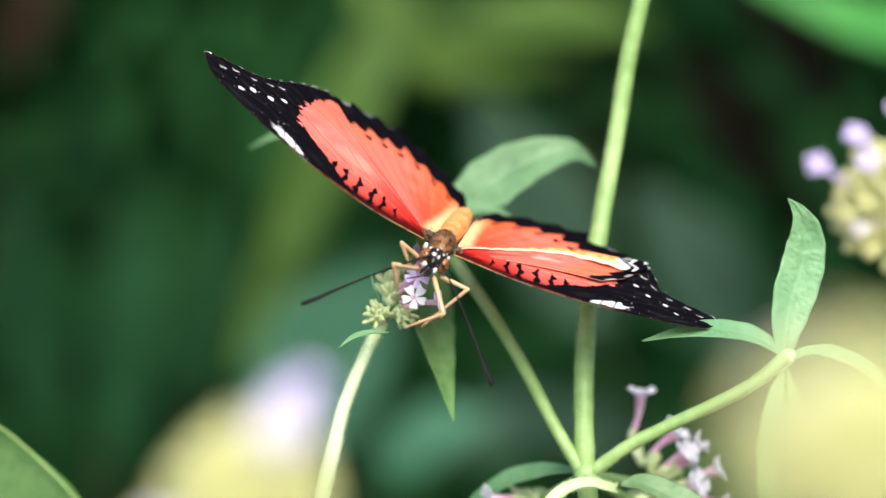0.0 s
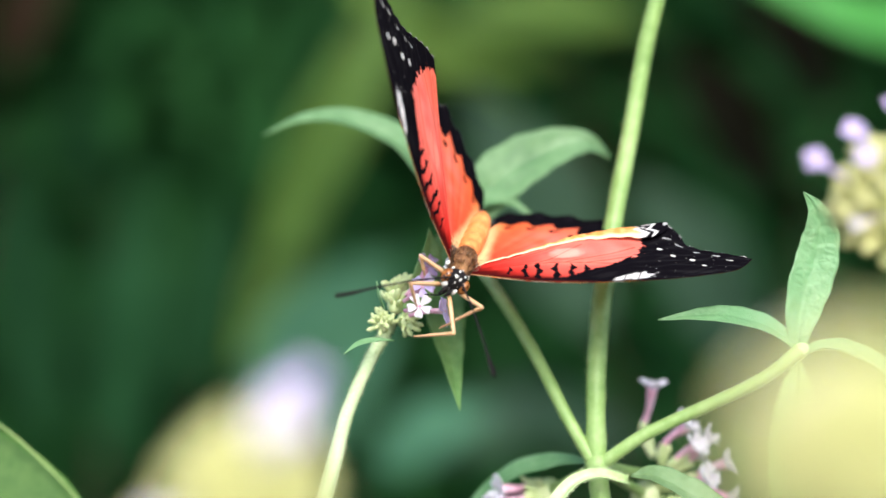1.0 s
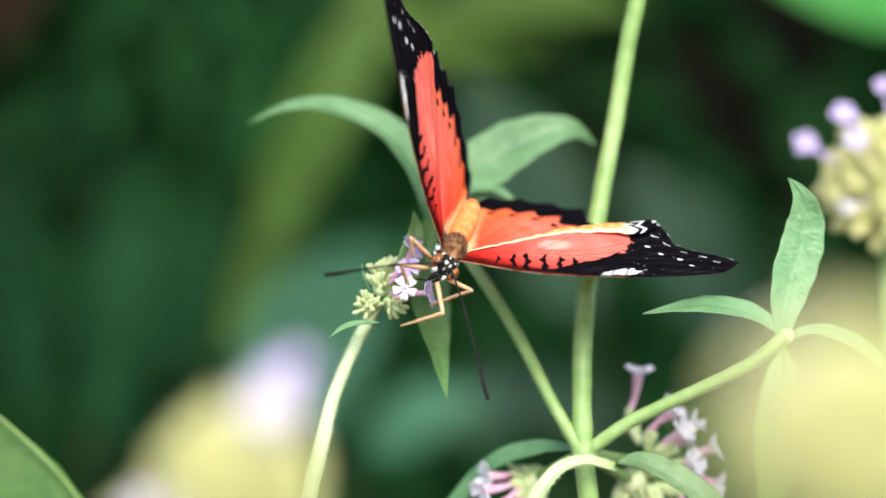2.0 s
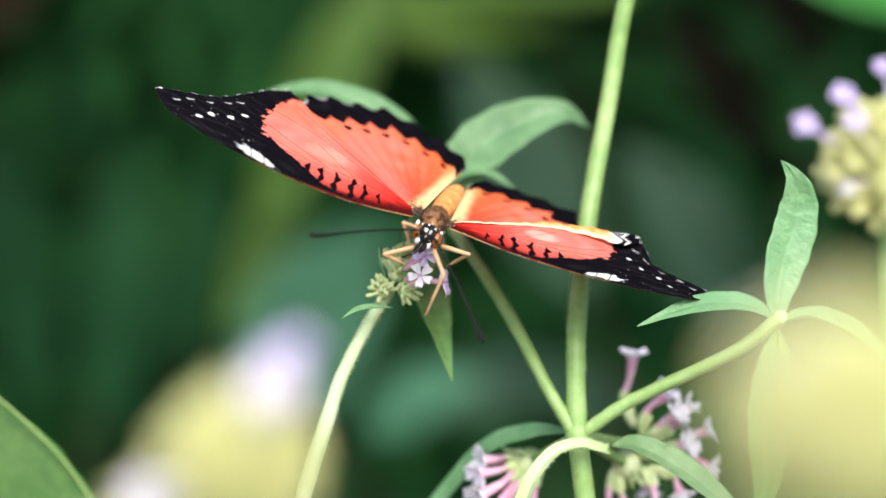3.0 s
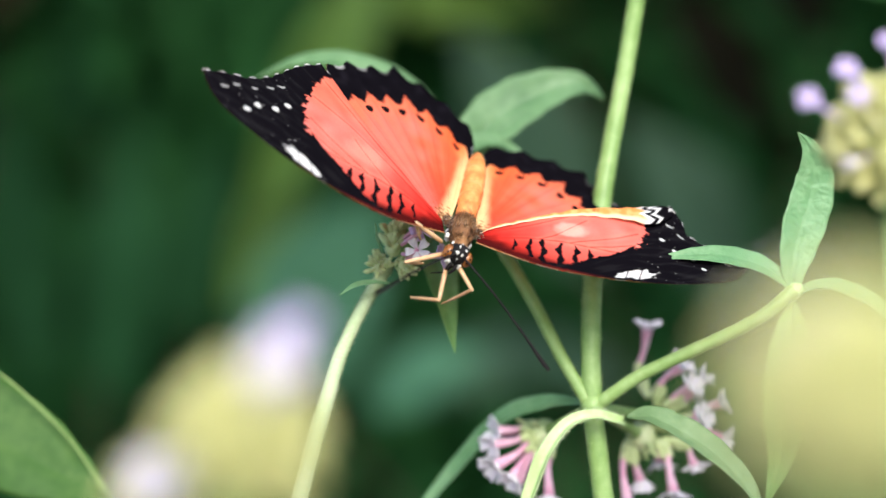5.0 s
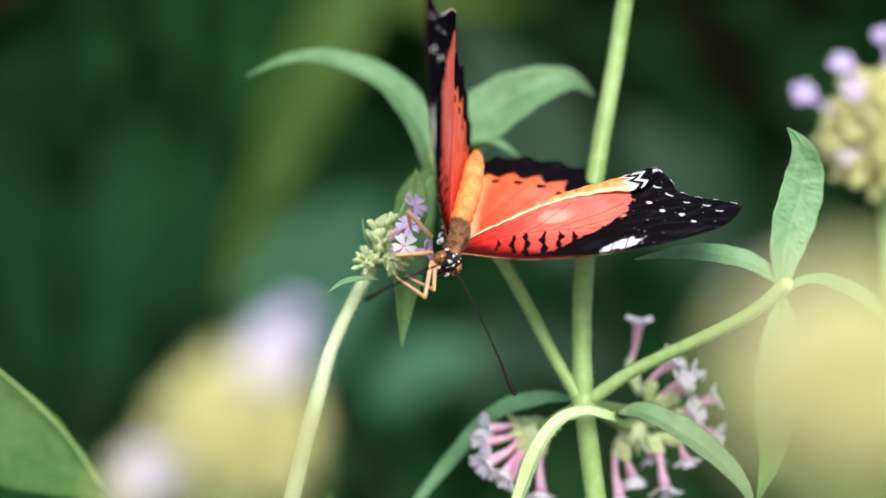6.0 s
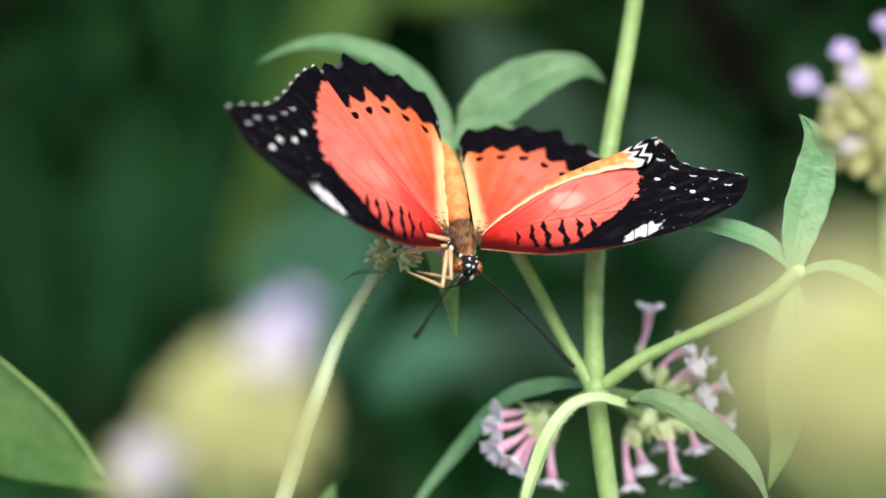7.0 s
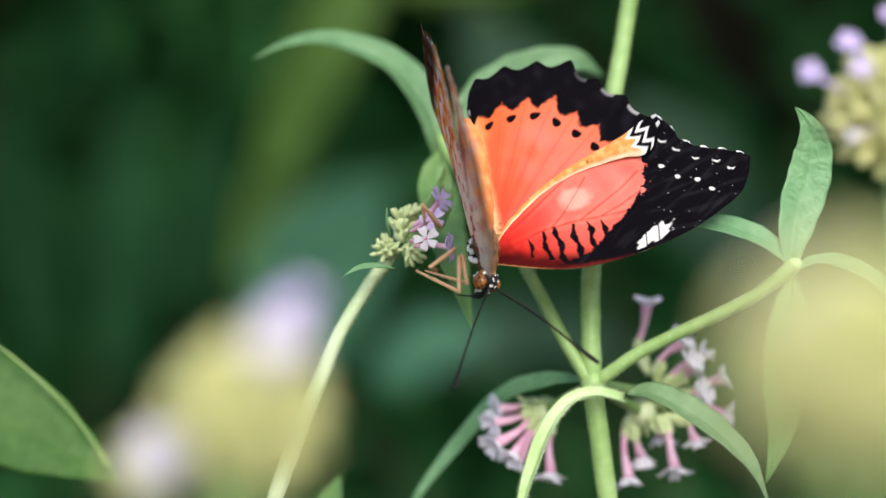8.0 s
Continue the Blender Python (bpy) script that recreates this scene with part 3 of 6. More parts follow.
LEG_REAR = [
    (0, pose(-0.00103, -0.00131, -0.00277, -87.13, -20.93, -133.85)), (1, pose(-0.00099, -0.00113, -0.00199, -70.26, -9.58, -149.30)),
    (1.5, pose(-0.00218, -0.00122, -0.00259, -72.29, -15.45, -152.36)), (3, pose(-0.00061, -0.00087, -0.00140, -82.84, -13.97, -116.49)),
    (3.5, pose(-0.00201, -0.00107, -0.00145, -90.11, -25.28, -121.23)), (4, pose(-0.00209, -0.00090, -0.00164, -76.99, -18.18, -143.87)),
    (4.5, pose(-0.00159, -0.00127, -0.00214, -75.81, -21.58, -149.65)), (5.8, pose(-0.00341, 0.00002, -0.00060, -59.40, -19.11, -174.57)),
    (6, pose(-0.00322, -0.00023, -0.00125, -59.44, -14.66, -175.55)), (6.5, pose(-0.00327, 0.00034, -0.00051, -45.10, 6.84, 161.93)),
    (7, pose(-0.00240, 0.00064, 0.00019, -54.14, -12.24, -168.64)), (8, pose(-0.00606, 0.00536, -0.00270, -53.40, -18.00, 159.10)),
]
LEG_HIND = [
    (0, pose(-0.00047, -0.00217, -0.00365, -66.34, -1.97, -125.79)), (1, pose(-0.00080, -0.00231, -0.00329, -49.08, 6.79, -129.50)),
    (1.5, pose(-0.00116, -0.00237, -0.00335, -49.22, 1.21, -130.62)), (3, pose(-0.00025, -0.00205, -0.00350, -55.72, 15.16, -126.78)),
    (3.5, pose(0.00016, -0.00232, -0.00316, -59.64, 26.69, -154.17)), (4, pose(-0.00094, -0.00247, -0.00368, -49.80, 17.59, -139.91)),
    (4.5, pose(-0.00085, -0.00252, -0.00331, -49.95, 16.66, -143.05)), (5.8, pose(-0.00236, -0.00174, -0.00155, -34.64, 5.96, -139.12)),
    (6, pose(-0.00214, -0.00201, -0.00212, -32.06, 9.60, -139.76)), (6.5, pose(-0.00277, -0.00162, -0.00125, -21.02, 14.88, -141.78)),
    (7, pose(-0.00276, -0.00028, -0.00015, -43.40, 12.99, -166.53)), (8, pose(-0.00443, 0.00205, -0.00197, 5.32, 5.01, -146.16)),
]
LEG_MID = [
    (0, pose(0.00158, -0.00305, -0.00346, 54.36, 36.17, -32.44)), (1, pose(0.00114, -0.00363, -0.00347, 49.15, 26.61, -46.61)),
    (1.5, pose(0.00035, -0.00384, -0.00360, 50.94, 16.41, -51.31)), (3, pose(0.00196, -0.00265, -0.00272, 43.83, 16.91, -54.19)),
    (3.5, pose(0.00142, -0.00342, -0.00334, 25.82, 38.51, -63.17)), (4, pose(0.00060, -0.00386, -0.00410, 33.70, 26.42, -65.38)),
    (4.5, pose(0.00061, -0.00429, -0.00450, 9.76, 14.51, -88.35)), (5.8, pose(-0.00190, -0.00327, -0.00172, 27.62, 20.57, -75.55)),
    (6, pose(-0.00169, -0.00354, -0.00227, 32.29, 19.86, -74.92)), (6.5, pose(-0.00241, -0.00275, -0.00072, 28.77, 21.38, -74.01)),
    (7, pose(-0.00297, -0.00147, -0.00007, 14.81, 23.62, -97.03)), (8, pose(-0.00452, 0.00060, -0.00135, 43.19, -0.16, -101.82)),
]
LEG_FRONT = [
    (0, pose(0.00239, -0.00230, -0.00319, 74.54, -7.63, -9.16)), (1, pose(0.00224, -0.00268, -0.00245, 76.59, -18.55, -38.25)),
    (1.5, pose(0.00172, -0.00298, -0.00264, 82.87, -28.69, -44.29)), (3, pose(0.00289, -0.00177, -0.00217, 77.87, -11.11, -17.71)),
    (3.5, pose(0.00228, -0.00232, -0.00224, 80.81, -24.68, -30.16)), (4, pose(0.00182, -0.00264, -0.00239, 77.94, -20.32, -40.31)),
    (4.5, pose(0.00229, -0.00313, -0.00305, 65.23, -5.64, -35.13)), (5.8, pose(-0.00149, -0.00258, -0.00166, 36.30, 25.15, -61.86)),
    (6, pose(-0.00128, -0.00286, -0.00218, 40.79, 23.42, -60.99)), (6.5, pose(-0.00191, -0.00214, -0.00080, 32.01, 17.40, -69.09)),
    (7, pose(-0.00235, -0.00100, -0.00015, 22.77, 26.19, -87.02)), (8, pose(-0.00387, 0.00104, -0.00134, 47.60, 0.17, -88.63)),
]
SHIN_REAR = [
    (0, pose(0.00560, -0.00000, 0.00000, 21.44, -8.28, 154.51)), (1, pose(0.00560, 0.00000, 0.00000, 25.05, 11.41, 147.69)),
    (1.5, pose(0.00560, -0.00000, -0.00000, 22.50, 7.66, 153.41)), (3, pose(0.00560, 0.00000, 0.00000, 43.04, -1.86, 143.67)),
    (3.5, pose(0.00560, 0.00000, 0.00000, 36.76, -6.14, 149.57)), (4, pose(0.00560, 0.00000, 0.00000, 30.57, 5.19, 145.93)),
    (4.5, pose(0.00560, 0.00000, 0.00000, 27.52, 12.41, 149.35)), (5.8, pose(0.00560, 0.00000, -0.00000, 16.35, 20.11, 154.79)),
    (6, pose(0.00560, -0.00000, 0.00000, 16.35, 20.11, 154.79)), (6.5, pose(0.00560, 0.00000, 0.00000, 0.00, 43.90, 141.82)),
    (7, pose(0.00560, -0.00000, 0.00000, 38.75, 32.85, 141.37)), (8, pose(0.00560, -0.00000, -0.00000, 21.22, 2.62, 155.57)),
]
SHIN_HIND = [
    (0, pose(0.00620, 0.00000, 0.00000, 46.15, 11.62, 132.25)), (1, pose(0.00620, 0.00000, 0.00000, 46.43, 18.14, 131.87)),
    (1.5, pose(0.00620, 0.00000, 0.00000, 50.19, 16.74, 136.98)), (3, pose(0.00620, -0.00000, -0.00000, 24.26, 13.16, 151.62)),
    (3.5, pose(0.00620, 0.00000, 0.00000, 7.16, 41.20, 152.33)), (4, pose(0.00620, -0.00000, 0.00000, 19.14, 29.38, 160.02)),
    (4.5, pose(0.00620, -0.00000, -0.00000, 14.92, 30.87, 162.40)), (5.8, pose(0.00620, 0.00000, 0.00000, 13.65, 21.63, 168.54)),
    (6, pose(0.00620, 0.00000, 0.00000, 13.65, 21.63, 168.54)), (6.5, pose(0.00620, 0.00000, 0.00000, 14.92, 33.06, 161.02)),
    (7, pose(0.00620, 0.00000, 0.00000, 13.10, 38.53, 158.05)), (8, pose(0.00620, 0.00000, 0.00000, 13.10, 38.53, 158.05)),
]
SHIN_MID = [
    (0, pose(0.00565, 0.00000, -0.00000, -18.20, 27.86, -92.86)), (1, pose(0.00565, 0.00000, -0.00000, -26.52, 30.13, -105.01)),
    (1.5, pose(0.00565, 0.00000, 0.00000, -31.45, 23.73, -107.06)), (3, pose(0.00565, -0.00000, -0.00000, -48.56, 46.69, -74.74)),
    (3.5, pose(0.00565, -0.00000, -0.00000, -26.50, 19.17, -112.81)), (4, pose(0.00565, 0.00000, -0.00000, -31.55, 5.57, -117.94)),
    (4.5, pose(0.00565, 0.00000, 0.00000, -79.62, 46.31, -125.16)), (5.8, pose(0.00565, 0.00000, 0.00000, -29.26, 29.58, -128.91)),
    (6, pose(0.00565, -0.00000, -0.00000, -29.25, 29.58, -128.91)), (6.5, pose(0.00565, 0.00000, 0.00000, -18.42, 39.27, -110.37)),
    (7, pose(0.00565, -0.00000, 0.00000, -31.31, 27.40, -120.15)), (8, pose(0.00565, 0.00000, -0.00000, -27.81, 1.30, -118.25)),
]
SHIN_FRONT = [
    (0, pose(0.00440, 0.00000, -0.00000, -12.39, 7.16, -118.28)), (1, pose(0.00440, 0.00000, -0.00000, -32.38, 15.02, -135.20)),
    (1.5, pose(0.00440, 0.00000, -0.00000, -29.72, 8.36, -143.91)), (3, pose(0.00440, 0.00000, 0.00000, -27.24, 44.59, -153.53)),
    (3.5, pose(0.00440, 0.00000, 0.00000, -30.95, 35.72, -161.65)), (4, pose(0.00440, 0.00000, 0.00000, -32.98, 23.95, -149.87)),
    (4.5, pose(0.00440, 0.00000, -0.00000, -42.99, 46.09, -104.70)), (5.8, pose(0.00440, 0.00000, -0.00000, -25.35, 50.92, -129.44)),
    (6, pose(0.00440, 0.00000, -0.00000, -25.33, 50.93, -129.42)), (6.5, pose(0.00440, 0.00000, -0.00000, -26.87, 54.05, -111.43)),
    (7, pose(0.00440, 0.00000, 0.00000, -33.74, 46.16, -124.84)), (8, pose(0.00440, 0.00000, 0.00000, -23.73, 34.24, -127.78)),
]
PLANT = [
    (0, pose(0.02400, 0.306, 0.00000, 0, -0.000, 0)), (0.5, pose(0.02006, 0.306, 0.00046, 0, 0.336, 0)),
    (1, pose(0.01257, 0.306, 0.00082, 0, 0.889, 0)), (1.5, pose(0.01362, 0.306, 0.00066, 0, 0.814, 0)),
    (3, pose(0.01658, 0.306, 0.00002, 0, 0.524, 0)), (3.5, pose(0.01867, 0.306, 0.00024, 0, 0.419, 0)),
    (4, pose(0.01516, 0.306, 0.00071, 0, 0.730, 0)), (4.5, pose(0.00978, 0.306, 0.00088, 0, 1.096, 0)),
    (6, pose(0.01745, 0.306, 0.00033, 0, 0.537, 0)), (6.5, pose(0.01616, 0.306, 0.00060, 0, 0.680, 0)),
    (7, pose(0.01605, 0.306, 0.00066, 0, 0.722, 0)), (7.5, pose(0.00871, 0.306, 0.00057, 0, 1.149, 0)),
    (8, pose(0.01776, 0.306, 0.00017, 0, 0.529, 0)),
]
STALK = [
    (0, pose(-0.03000, 0.300, 0.00000, 0, 0.000, 0)), (0.5, pose(-0.03032, 0.300, -0.00081, 0, 0.022, 0)),
    (1, pose(-0.04773, 0.300, -0.00108, 0, 1.208, 0)), (1.5, pose(-0.03761, 0.300, -0.00127, 0, 0.519, 0)),
    (2.8, pose(-0.08964, 0.300, 0.00207, 0, 3.956, 0)), (3, pose(-0.10627, 0.300, 0.00344, 0, 5.077, 0)),
    (3.5, pose(-0.09549, 0.300, 0.00166, 0, 4.339, 0)), (4, pose(-0.09321, 0.300, 0.00171, 0, 4.183, 0)),
    (4.5, pose(-0.08817, 0.300, 0.00113, 0, 3.839, 0)), (4.7, pose(-0.09492, 0.300, 0.00217, 0, 4.300, 0)),
    (5.8, pose(-0.06924, 0.300, -0.00002, 0, 2.546, 0)), (6, pose(-0.07137, 0.300, -0.00011, 0, 2.691, 0)),
    (6.5, pose(-0.07723, 0.300, 0.00060, 0, 3.091, 0)), (6.8, pose(-0.08541, 0.300, 0.00063, 0, 3.650, 0)),
    (7, pose(-0.14119, 0.300, 0.00710, 0, 7.323, 0)), (7.2, pose(-0.13297, 0.300, 0.00675, 0, 6.743, 0)),
    (7.8, pose(-0.17881, 0.300, 0.01270, 0, 9.809, 0)), (8, pose(-0.18227, 0.300, 0.01390, 0, 10.013, 0)),
]
SWING = [
    (0, -0.0), (0.5, 2.6), (1, 1.8), (1.5, 2.8), (3, -2.0), (3.5, -0.6), (4, -0.0), (4.5, -0.4), (5.8, 12.5), (6, 15.7), (6.5, 20.0), (6.8, 16.2), (7, 2.2), (7.2, 5.7), (7.5, 3.0), (8, -3.7),
]
NOD = [(0, 0, 0), (0.8, 4, 0), (1.5, 6, 0), (3, -9, 4), (4, 5.5, 0), (4.6, 6, 0), (5.8, 3, -14), (6.4, 7, -14), (7, 13, -14), (7.5, 11, -14), (8, 11, -14)]
# ---------------------------------------------------------------- ground and hedge
def build_ground():
    bm = bmesh.new()
    n = 60
    g = [[bm.verts.new((x, y, 0.012 * noise.noise((x * 3, y * 3, 0)) if abs(x) < 6 and abs(y) < 6 else 0)) for x in axis_steps(n)] for y in axis_steps(n)]
    for a, b in zip(g, g[1:]):
        for j in range(len(a) - 1):
            bm.faces.new((a[j], a[j + 1], b[j + 1], b[j]))
    tagged(part("ground", bm, SOIL), "dark bare garden soil under the plants", "ground", kind="structure")


def axis_steps(n):
    return [math.copysign(abs(t) ** 5 * 1500 + abs(t) * 6, t) for t in (2 * i / n - 1 for i in range(n + 1))]


def hedge_leaf(bm, p, d, up, length, half, seed):
    p, d, up = Vector(p), Vector(d).normalized(), Vector(up)
    pts = [p, p + d * length * 0.35 + up * length * 0.06, p + d * length * 0.7 + up * length * 0.03, p + d * length - up * length * 0.10]
    add_leaf(bm, pts, half * 1000, up, rows=5, cols=2, thick=0.5, cup=0.3, seed=seed, veins=4)


def step(a, b, x):
    t = min(max((x - a) / (b - a), 0), 1)
    return t * t * (3 - 2 * t)


def hedge_bulge(x, z):
    """How far the face of the shrub swells forward (negative) or back."""
    return -0.10 * noise.noise((x * 1.3, z * 1.5, 4)) if abs(x) > 0.6 else 0.0


def hedge_top(x):
    return 2.15 + 0.22 * noise.noise((x * 1.1, 0, 6)) + 0.08 * noise.noise((x * 4, 0, 7))


def build_hedge():
    """Dense dark foliage that closes the place behind the flowers."""
    rng = random.Random(5)
    bm = bmesh.new()
    for k in range(5200):
        near = k < 3600
        x = rng.uniform(-0.5, 0.5) if near else rng.uniform(-1.6, 1.6)
        z = rng.uniform(0.62, 1.22) if near else rng.uniform(0.03, 2.1)
        y = 1.42 + rng.uniform(0, 0.22) + 0.05 * math.sin(x * 9 + z * 5)
        d = Vector((rng.uniform(-1, 1), rng.uniform(-0.8, 0.1), rng.uniform(-1.2, 0.2)))
        up = Vector((rng.uniform(-0.5, 0.5), -0.8, rng.uniform(0.1, 0.9)))
        hedge_leaf(bm, (x, y, z), d, up, rng.uniform(0.05, 0.095), rng.uniform(0.010, 0.018), k)
    # overhanging leaves above the view, added to keep sun off the hedge
    for k in range(750):
        x = rng.uniform(-1.1, 1.1)
        if -0.22 < x < 0.16 and rng.random() < 0.7:
            continue
        z = rng.uniform(1.12, 1.95)
        y = 0.62 + rng.uniform(0, 0.25) + 0.25 * rng.random()
        d = Vector((rng.uniform(-1, 1), rng.uniform(-0.6, 0.4), rng.uniform(-1.0, 0.1)))
        hedge_leaf(bm, (x, y, z), d, (rng.uniform(-0.4, 0.4), -0.5, 0.9), rng.uniform(0.09, 0.15), rng.uniform(0.02, 0.034), k)
    for k in range(7000):
        x, z = rng.uniform(-2.3, 2.3), rng.uniform(0.02, 2.15)
        if abs(x) < 0.6 and 0.55 < z < 1.3:
            continue
        y = 1.70 + hedge_bulge(x, z) - rng.uniform(0.02, 0.16)
        d = Vector((rng.uniform(-1, 1), rng.uniform(-0.9, 0.0), rng.uniform(-1.2, 0.3)))
        hedge_leaf(bm, (x, y, z), d, (rng.uniform(-0.5, 0.5), -0.8, rng.uniform(0.1, 0.9)), rng.uniform(0.07, 0.13), rng.uniform(0.014, 0.026), k)
    for k in range(1200):
        x = rng.uniform(-2.3, 2.3)
        z, y = hedge_top(x) + rng.uniform(-0.10, 0.10), 1.70 + rng.uniform(-0.1, 0.45)
        d = Vector((rng.uniform(-1, 1), rng.uniform(-0.8, 0.8), rng.uniform(-0.6, 0.9)))
        hedge_leaf(bm, (x, y, z), d, (rng.uniform(-0.5, 0.5), -0.5, 0.8), rng.uniform(0.07, 0.14), rng.uniform(0.014, 0.026), k)
    tagged(part("hedge_foliage", bm, HEDGE), "dense dark green shrub foliage, shaded by an added unseen overhang", "foliage", kind="stuff")
    # unseen boughs, added to carry the overhanging leaves
    bm = bmesh.new()
    for k in range(26):
        x = -1.1 + 2.2 * k / 25
        for z0, z1 in ((1.20, 1.34), (1.45, 1.72)):
            z0, z1, xe = z0 + rng.uniform(-0.04, 0.08), z1 + rng.uniform(-0.12, 0.16), x + rng.uniform(-0.12, 0.12)
            add_tube(bm, [Vector((x, 1.72, z0)), Vector((x, 1.35, z0 + 0.12)), Vector((xe, 0.95, z1 + 0.03)), Vector((xe, 0.66, z1 - 0.06))], [5.0, 4.0, 2.8, 1.4], 6, 5)
    tagged(part("overhang_boughs", bm, TWIG), "thin brown unseen boughs, added to carry the shading overhang", "branches", kind="stuff")
    # dense inner body of foliage, rounded over the top
    bm = bmesh.new()
    nx, nz = 70, 50
    prof = []
    for j in range(nz + 1):
        f = j / nz
        prof.append((0.0, -0.02 + 1.02 * min(f / 0.6, 1.0)) if f <= 0.6 else (0.6 * math.sin((f - 0.6) / 0.4 * math.pi / 2) ** 2, 1.0 + 0.06 * math.sin((f - 0.6) / 0.4 * math.pi)))
    g = []
    for dy, h in prof:
        row = []
        for i in range(nx + 1):
            x = -2.4 + 4.8 * i / nx
            z = max(h, 0) * hedge_top(x) if h > 0 else h
            end = 0.5 * step(1.9, 2.4, abs(x))
            row.append(bm.verts.new((x, 1.70 + hedge_bulge(x, z) + dy + end + 0.05 * noise.noise((i * 0.7, h * 20, 3)), z)))
        g.append(row)
    for a, b in zip(g, g[1:]):
        for i in range(nx):
            bm.faces.new((a[i], a[i + 1], b[i + 1], b[i]))
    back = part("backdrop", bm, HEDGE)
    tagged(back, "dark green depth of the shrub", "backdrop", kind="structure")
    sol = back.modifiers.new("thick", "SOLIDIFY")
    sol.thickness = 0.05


def shrub_branch(foot, leaves, label, mat):
    """An upright twig with a few large leaves."""
    foot = Vector(foot)
    t = thing("shrub_branch", foot, label, "shrub", "shrub branches behind the flowers")
    top = Vector(max((l[0] for l in leaves), key=lambda p: p[2]))
    part("stem", tube([foot, Vector((foot.x, foot.y + 0.05, top.z * 0.7)), Vector((foot.x * 0.4 + top.x * 0.6, foot.y + 0.03, top.z * 0.93)), top], [2.5, 2, 1.2, 0.9], 8), TWIG, t)
    for k, (p, tip, half, up) in enumerate(leaves):
        p, tip, up = Vector(p), Vector(tip), Vector(up).normalized()
        mid = p.lerp(tip, 0.5) + up * (tip - p).length * 0.06
        part("leaf", leaf([p, mid, tip], half, up, rows=20, cols=8, seed=k * 3.1, thick=0.4), mat, t)
    return t


# ---------------------------------------------------------------- tall plant
PLANT_FOOT = Vector((0.024, 0.306, 0.0))
STALK_FOOT = Vector((-0.030, 0.300, 0.0))


def build_tall_plant():
    rng = random.Random(11)
    t = thing("verbena_plant", PLANT_FOOT, "tall pale green hairy verbena plant with forked stems and lance leaves", "plant")
    pts = [PLANT_FOOT - Vector((0, 0, 0.01)), P(30, -500, 10), P(30, -300, 10), P(29, -180, 10), P(27.5, -120, 11), P(26, -85, 12), P(24.6, -60.0, 12), P(22.6, -43.2, 13), P(21.5, -33.5, 14), P(21.3, -22.2, 16), P(21.9, -13.8, 19), P(23.0, -5.2, 22), P(24.8, 5.4, 25), P(27.0, 16.9, 27), P(29.2, 30.3, 28), P(31.2, 39.2, 28), P(32.7, 49.9, 28), P(33.9, 65.9, 28)]
    rad = [2.4, 2.2, 2.0, 1.8, 1.7, 1.65, 1.6, 1.55, 1.52, 1.52, 1.5, 1.46, 1.42, 1.38, 1.34, 1.3, 1.25, 1.2]
    part("stem", tube(pts, rad, 14, 10, 0.04), STEM, t, "upright pale green main stem")
    bm = bmesh.new()
    add_hairs(bm, pts[6:], rad[6:], 1500, 0.5, rng)
    left = [P(21.2, -34.1, 14), P(20.1, -32.1, 14), P(17.2, -27.3, 16), P(12.7, -18.6, 20), P(8.4, -11.3, 24), P(4.1, -5.0, 28), P(1.4, -1.3, 32), P(-0.5, 1.5, 36), P(-1.3, 3.8, 39)]
    lr = [1.1, 1.05, 1.0, 1.0, 0.98, 0.96, 0.95, 0.95, 0.9]
    part("branch", tube(left, lr, 12, 10, 0.04), STEM, t)
    right = [P(21.8, -34.1, 14), P(23.6, -32.6, 13), P(28.4, -29.1, 12), P(35.1, -25.7, 11), P(42.4, -22.0, 9), P(46.8, -19.3, 8), P(50.8, -15.9, 8)]
    rr = [1.1, 1.05, 1.0, 0.96, 0.96, 1.0, 1.1]
    part("branch", tube(right, rr, 12, 10, 0.04), STEM, t)
    add_hairs(bm, left, lr, 500, 0.4, rng)
    add_hairs(bm, right, rr, 500, 0.4, rng)
    tagged(part("stem_hairs", bm, STEM_PALE, t), "fine pale hairs along the stems", kind="stuff")
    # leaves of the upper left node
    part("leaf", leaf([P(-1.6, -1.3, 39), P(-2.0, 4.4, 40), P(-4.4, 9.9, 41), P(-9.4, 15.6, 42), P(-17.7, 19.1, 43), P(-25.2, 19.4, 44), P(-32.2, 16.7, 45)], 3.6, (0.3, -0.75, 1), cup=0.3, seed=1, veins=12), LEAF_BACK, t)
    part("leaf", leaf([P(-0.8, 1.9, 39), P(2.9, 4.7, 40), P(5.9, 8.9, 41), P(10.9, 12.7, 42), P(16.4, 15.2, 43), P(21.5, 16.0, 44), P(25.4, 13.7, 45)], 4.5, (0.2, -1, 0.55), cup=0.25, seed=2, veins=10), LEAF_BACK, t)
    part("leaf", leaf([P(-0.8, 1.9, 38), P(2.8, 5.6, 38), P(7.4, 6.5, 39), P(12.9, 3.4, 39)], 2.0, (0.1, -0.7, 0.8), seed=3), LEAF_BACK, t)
    # leaves of the right node
    part("leaf", leaf([P(50.8, -16.2, 9), P(50.8, -12.3, 9), P(51.9, -7.5, 10), P(53.5, -2.4, 11), P(54.0, 1.8, 11), P(53.1, 5.1, 10), P(51.2, 7.5, 9)], 3.3, (0.1, -1, 0.1), cup=0.25, seed=4, veins=11, shape=[0.22, 0.55, 0.85, 1.0, 1.0, 0.9, 0.66, 0.32, 0.03], tooth=0.02), LEAF_PALE, t, "upright pale green leaf")
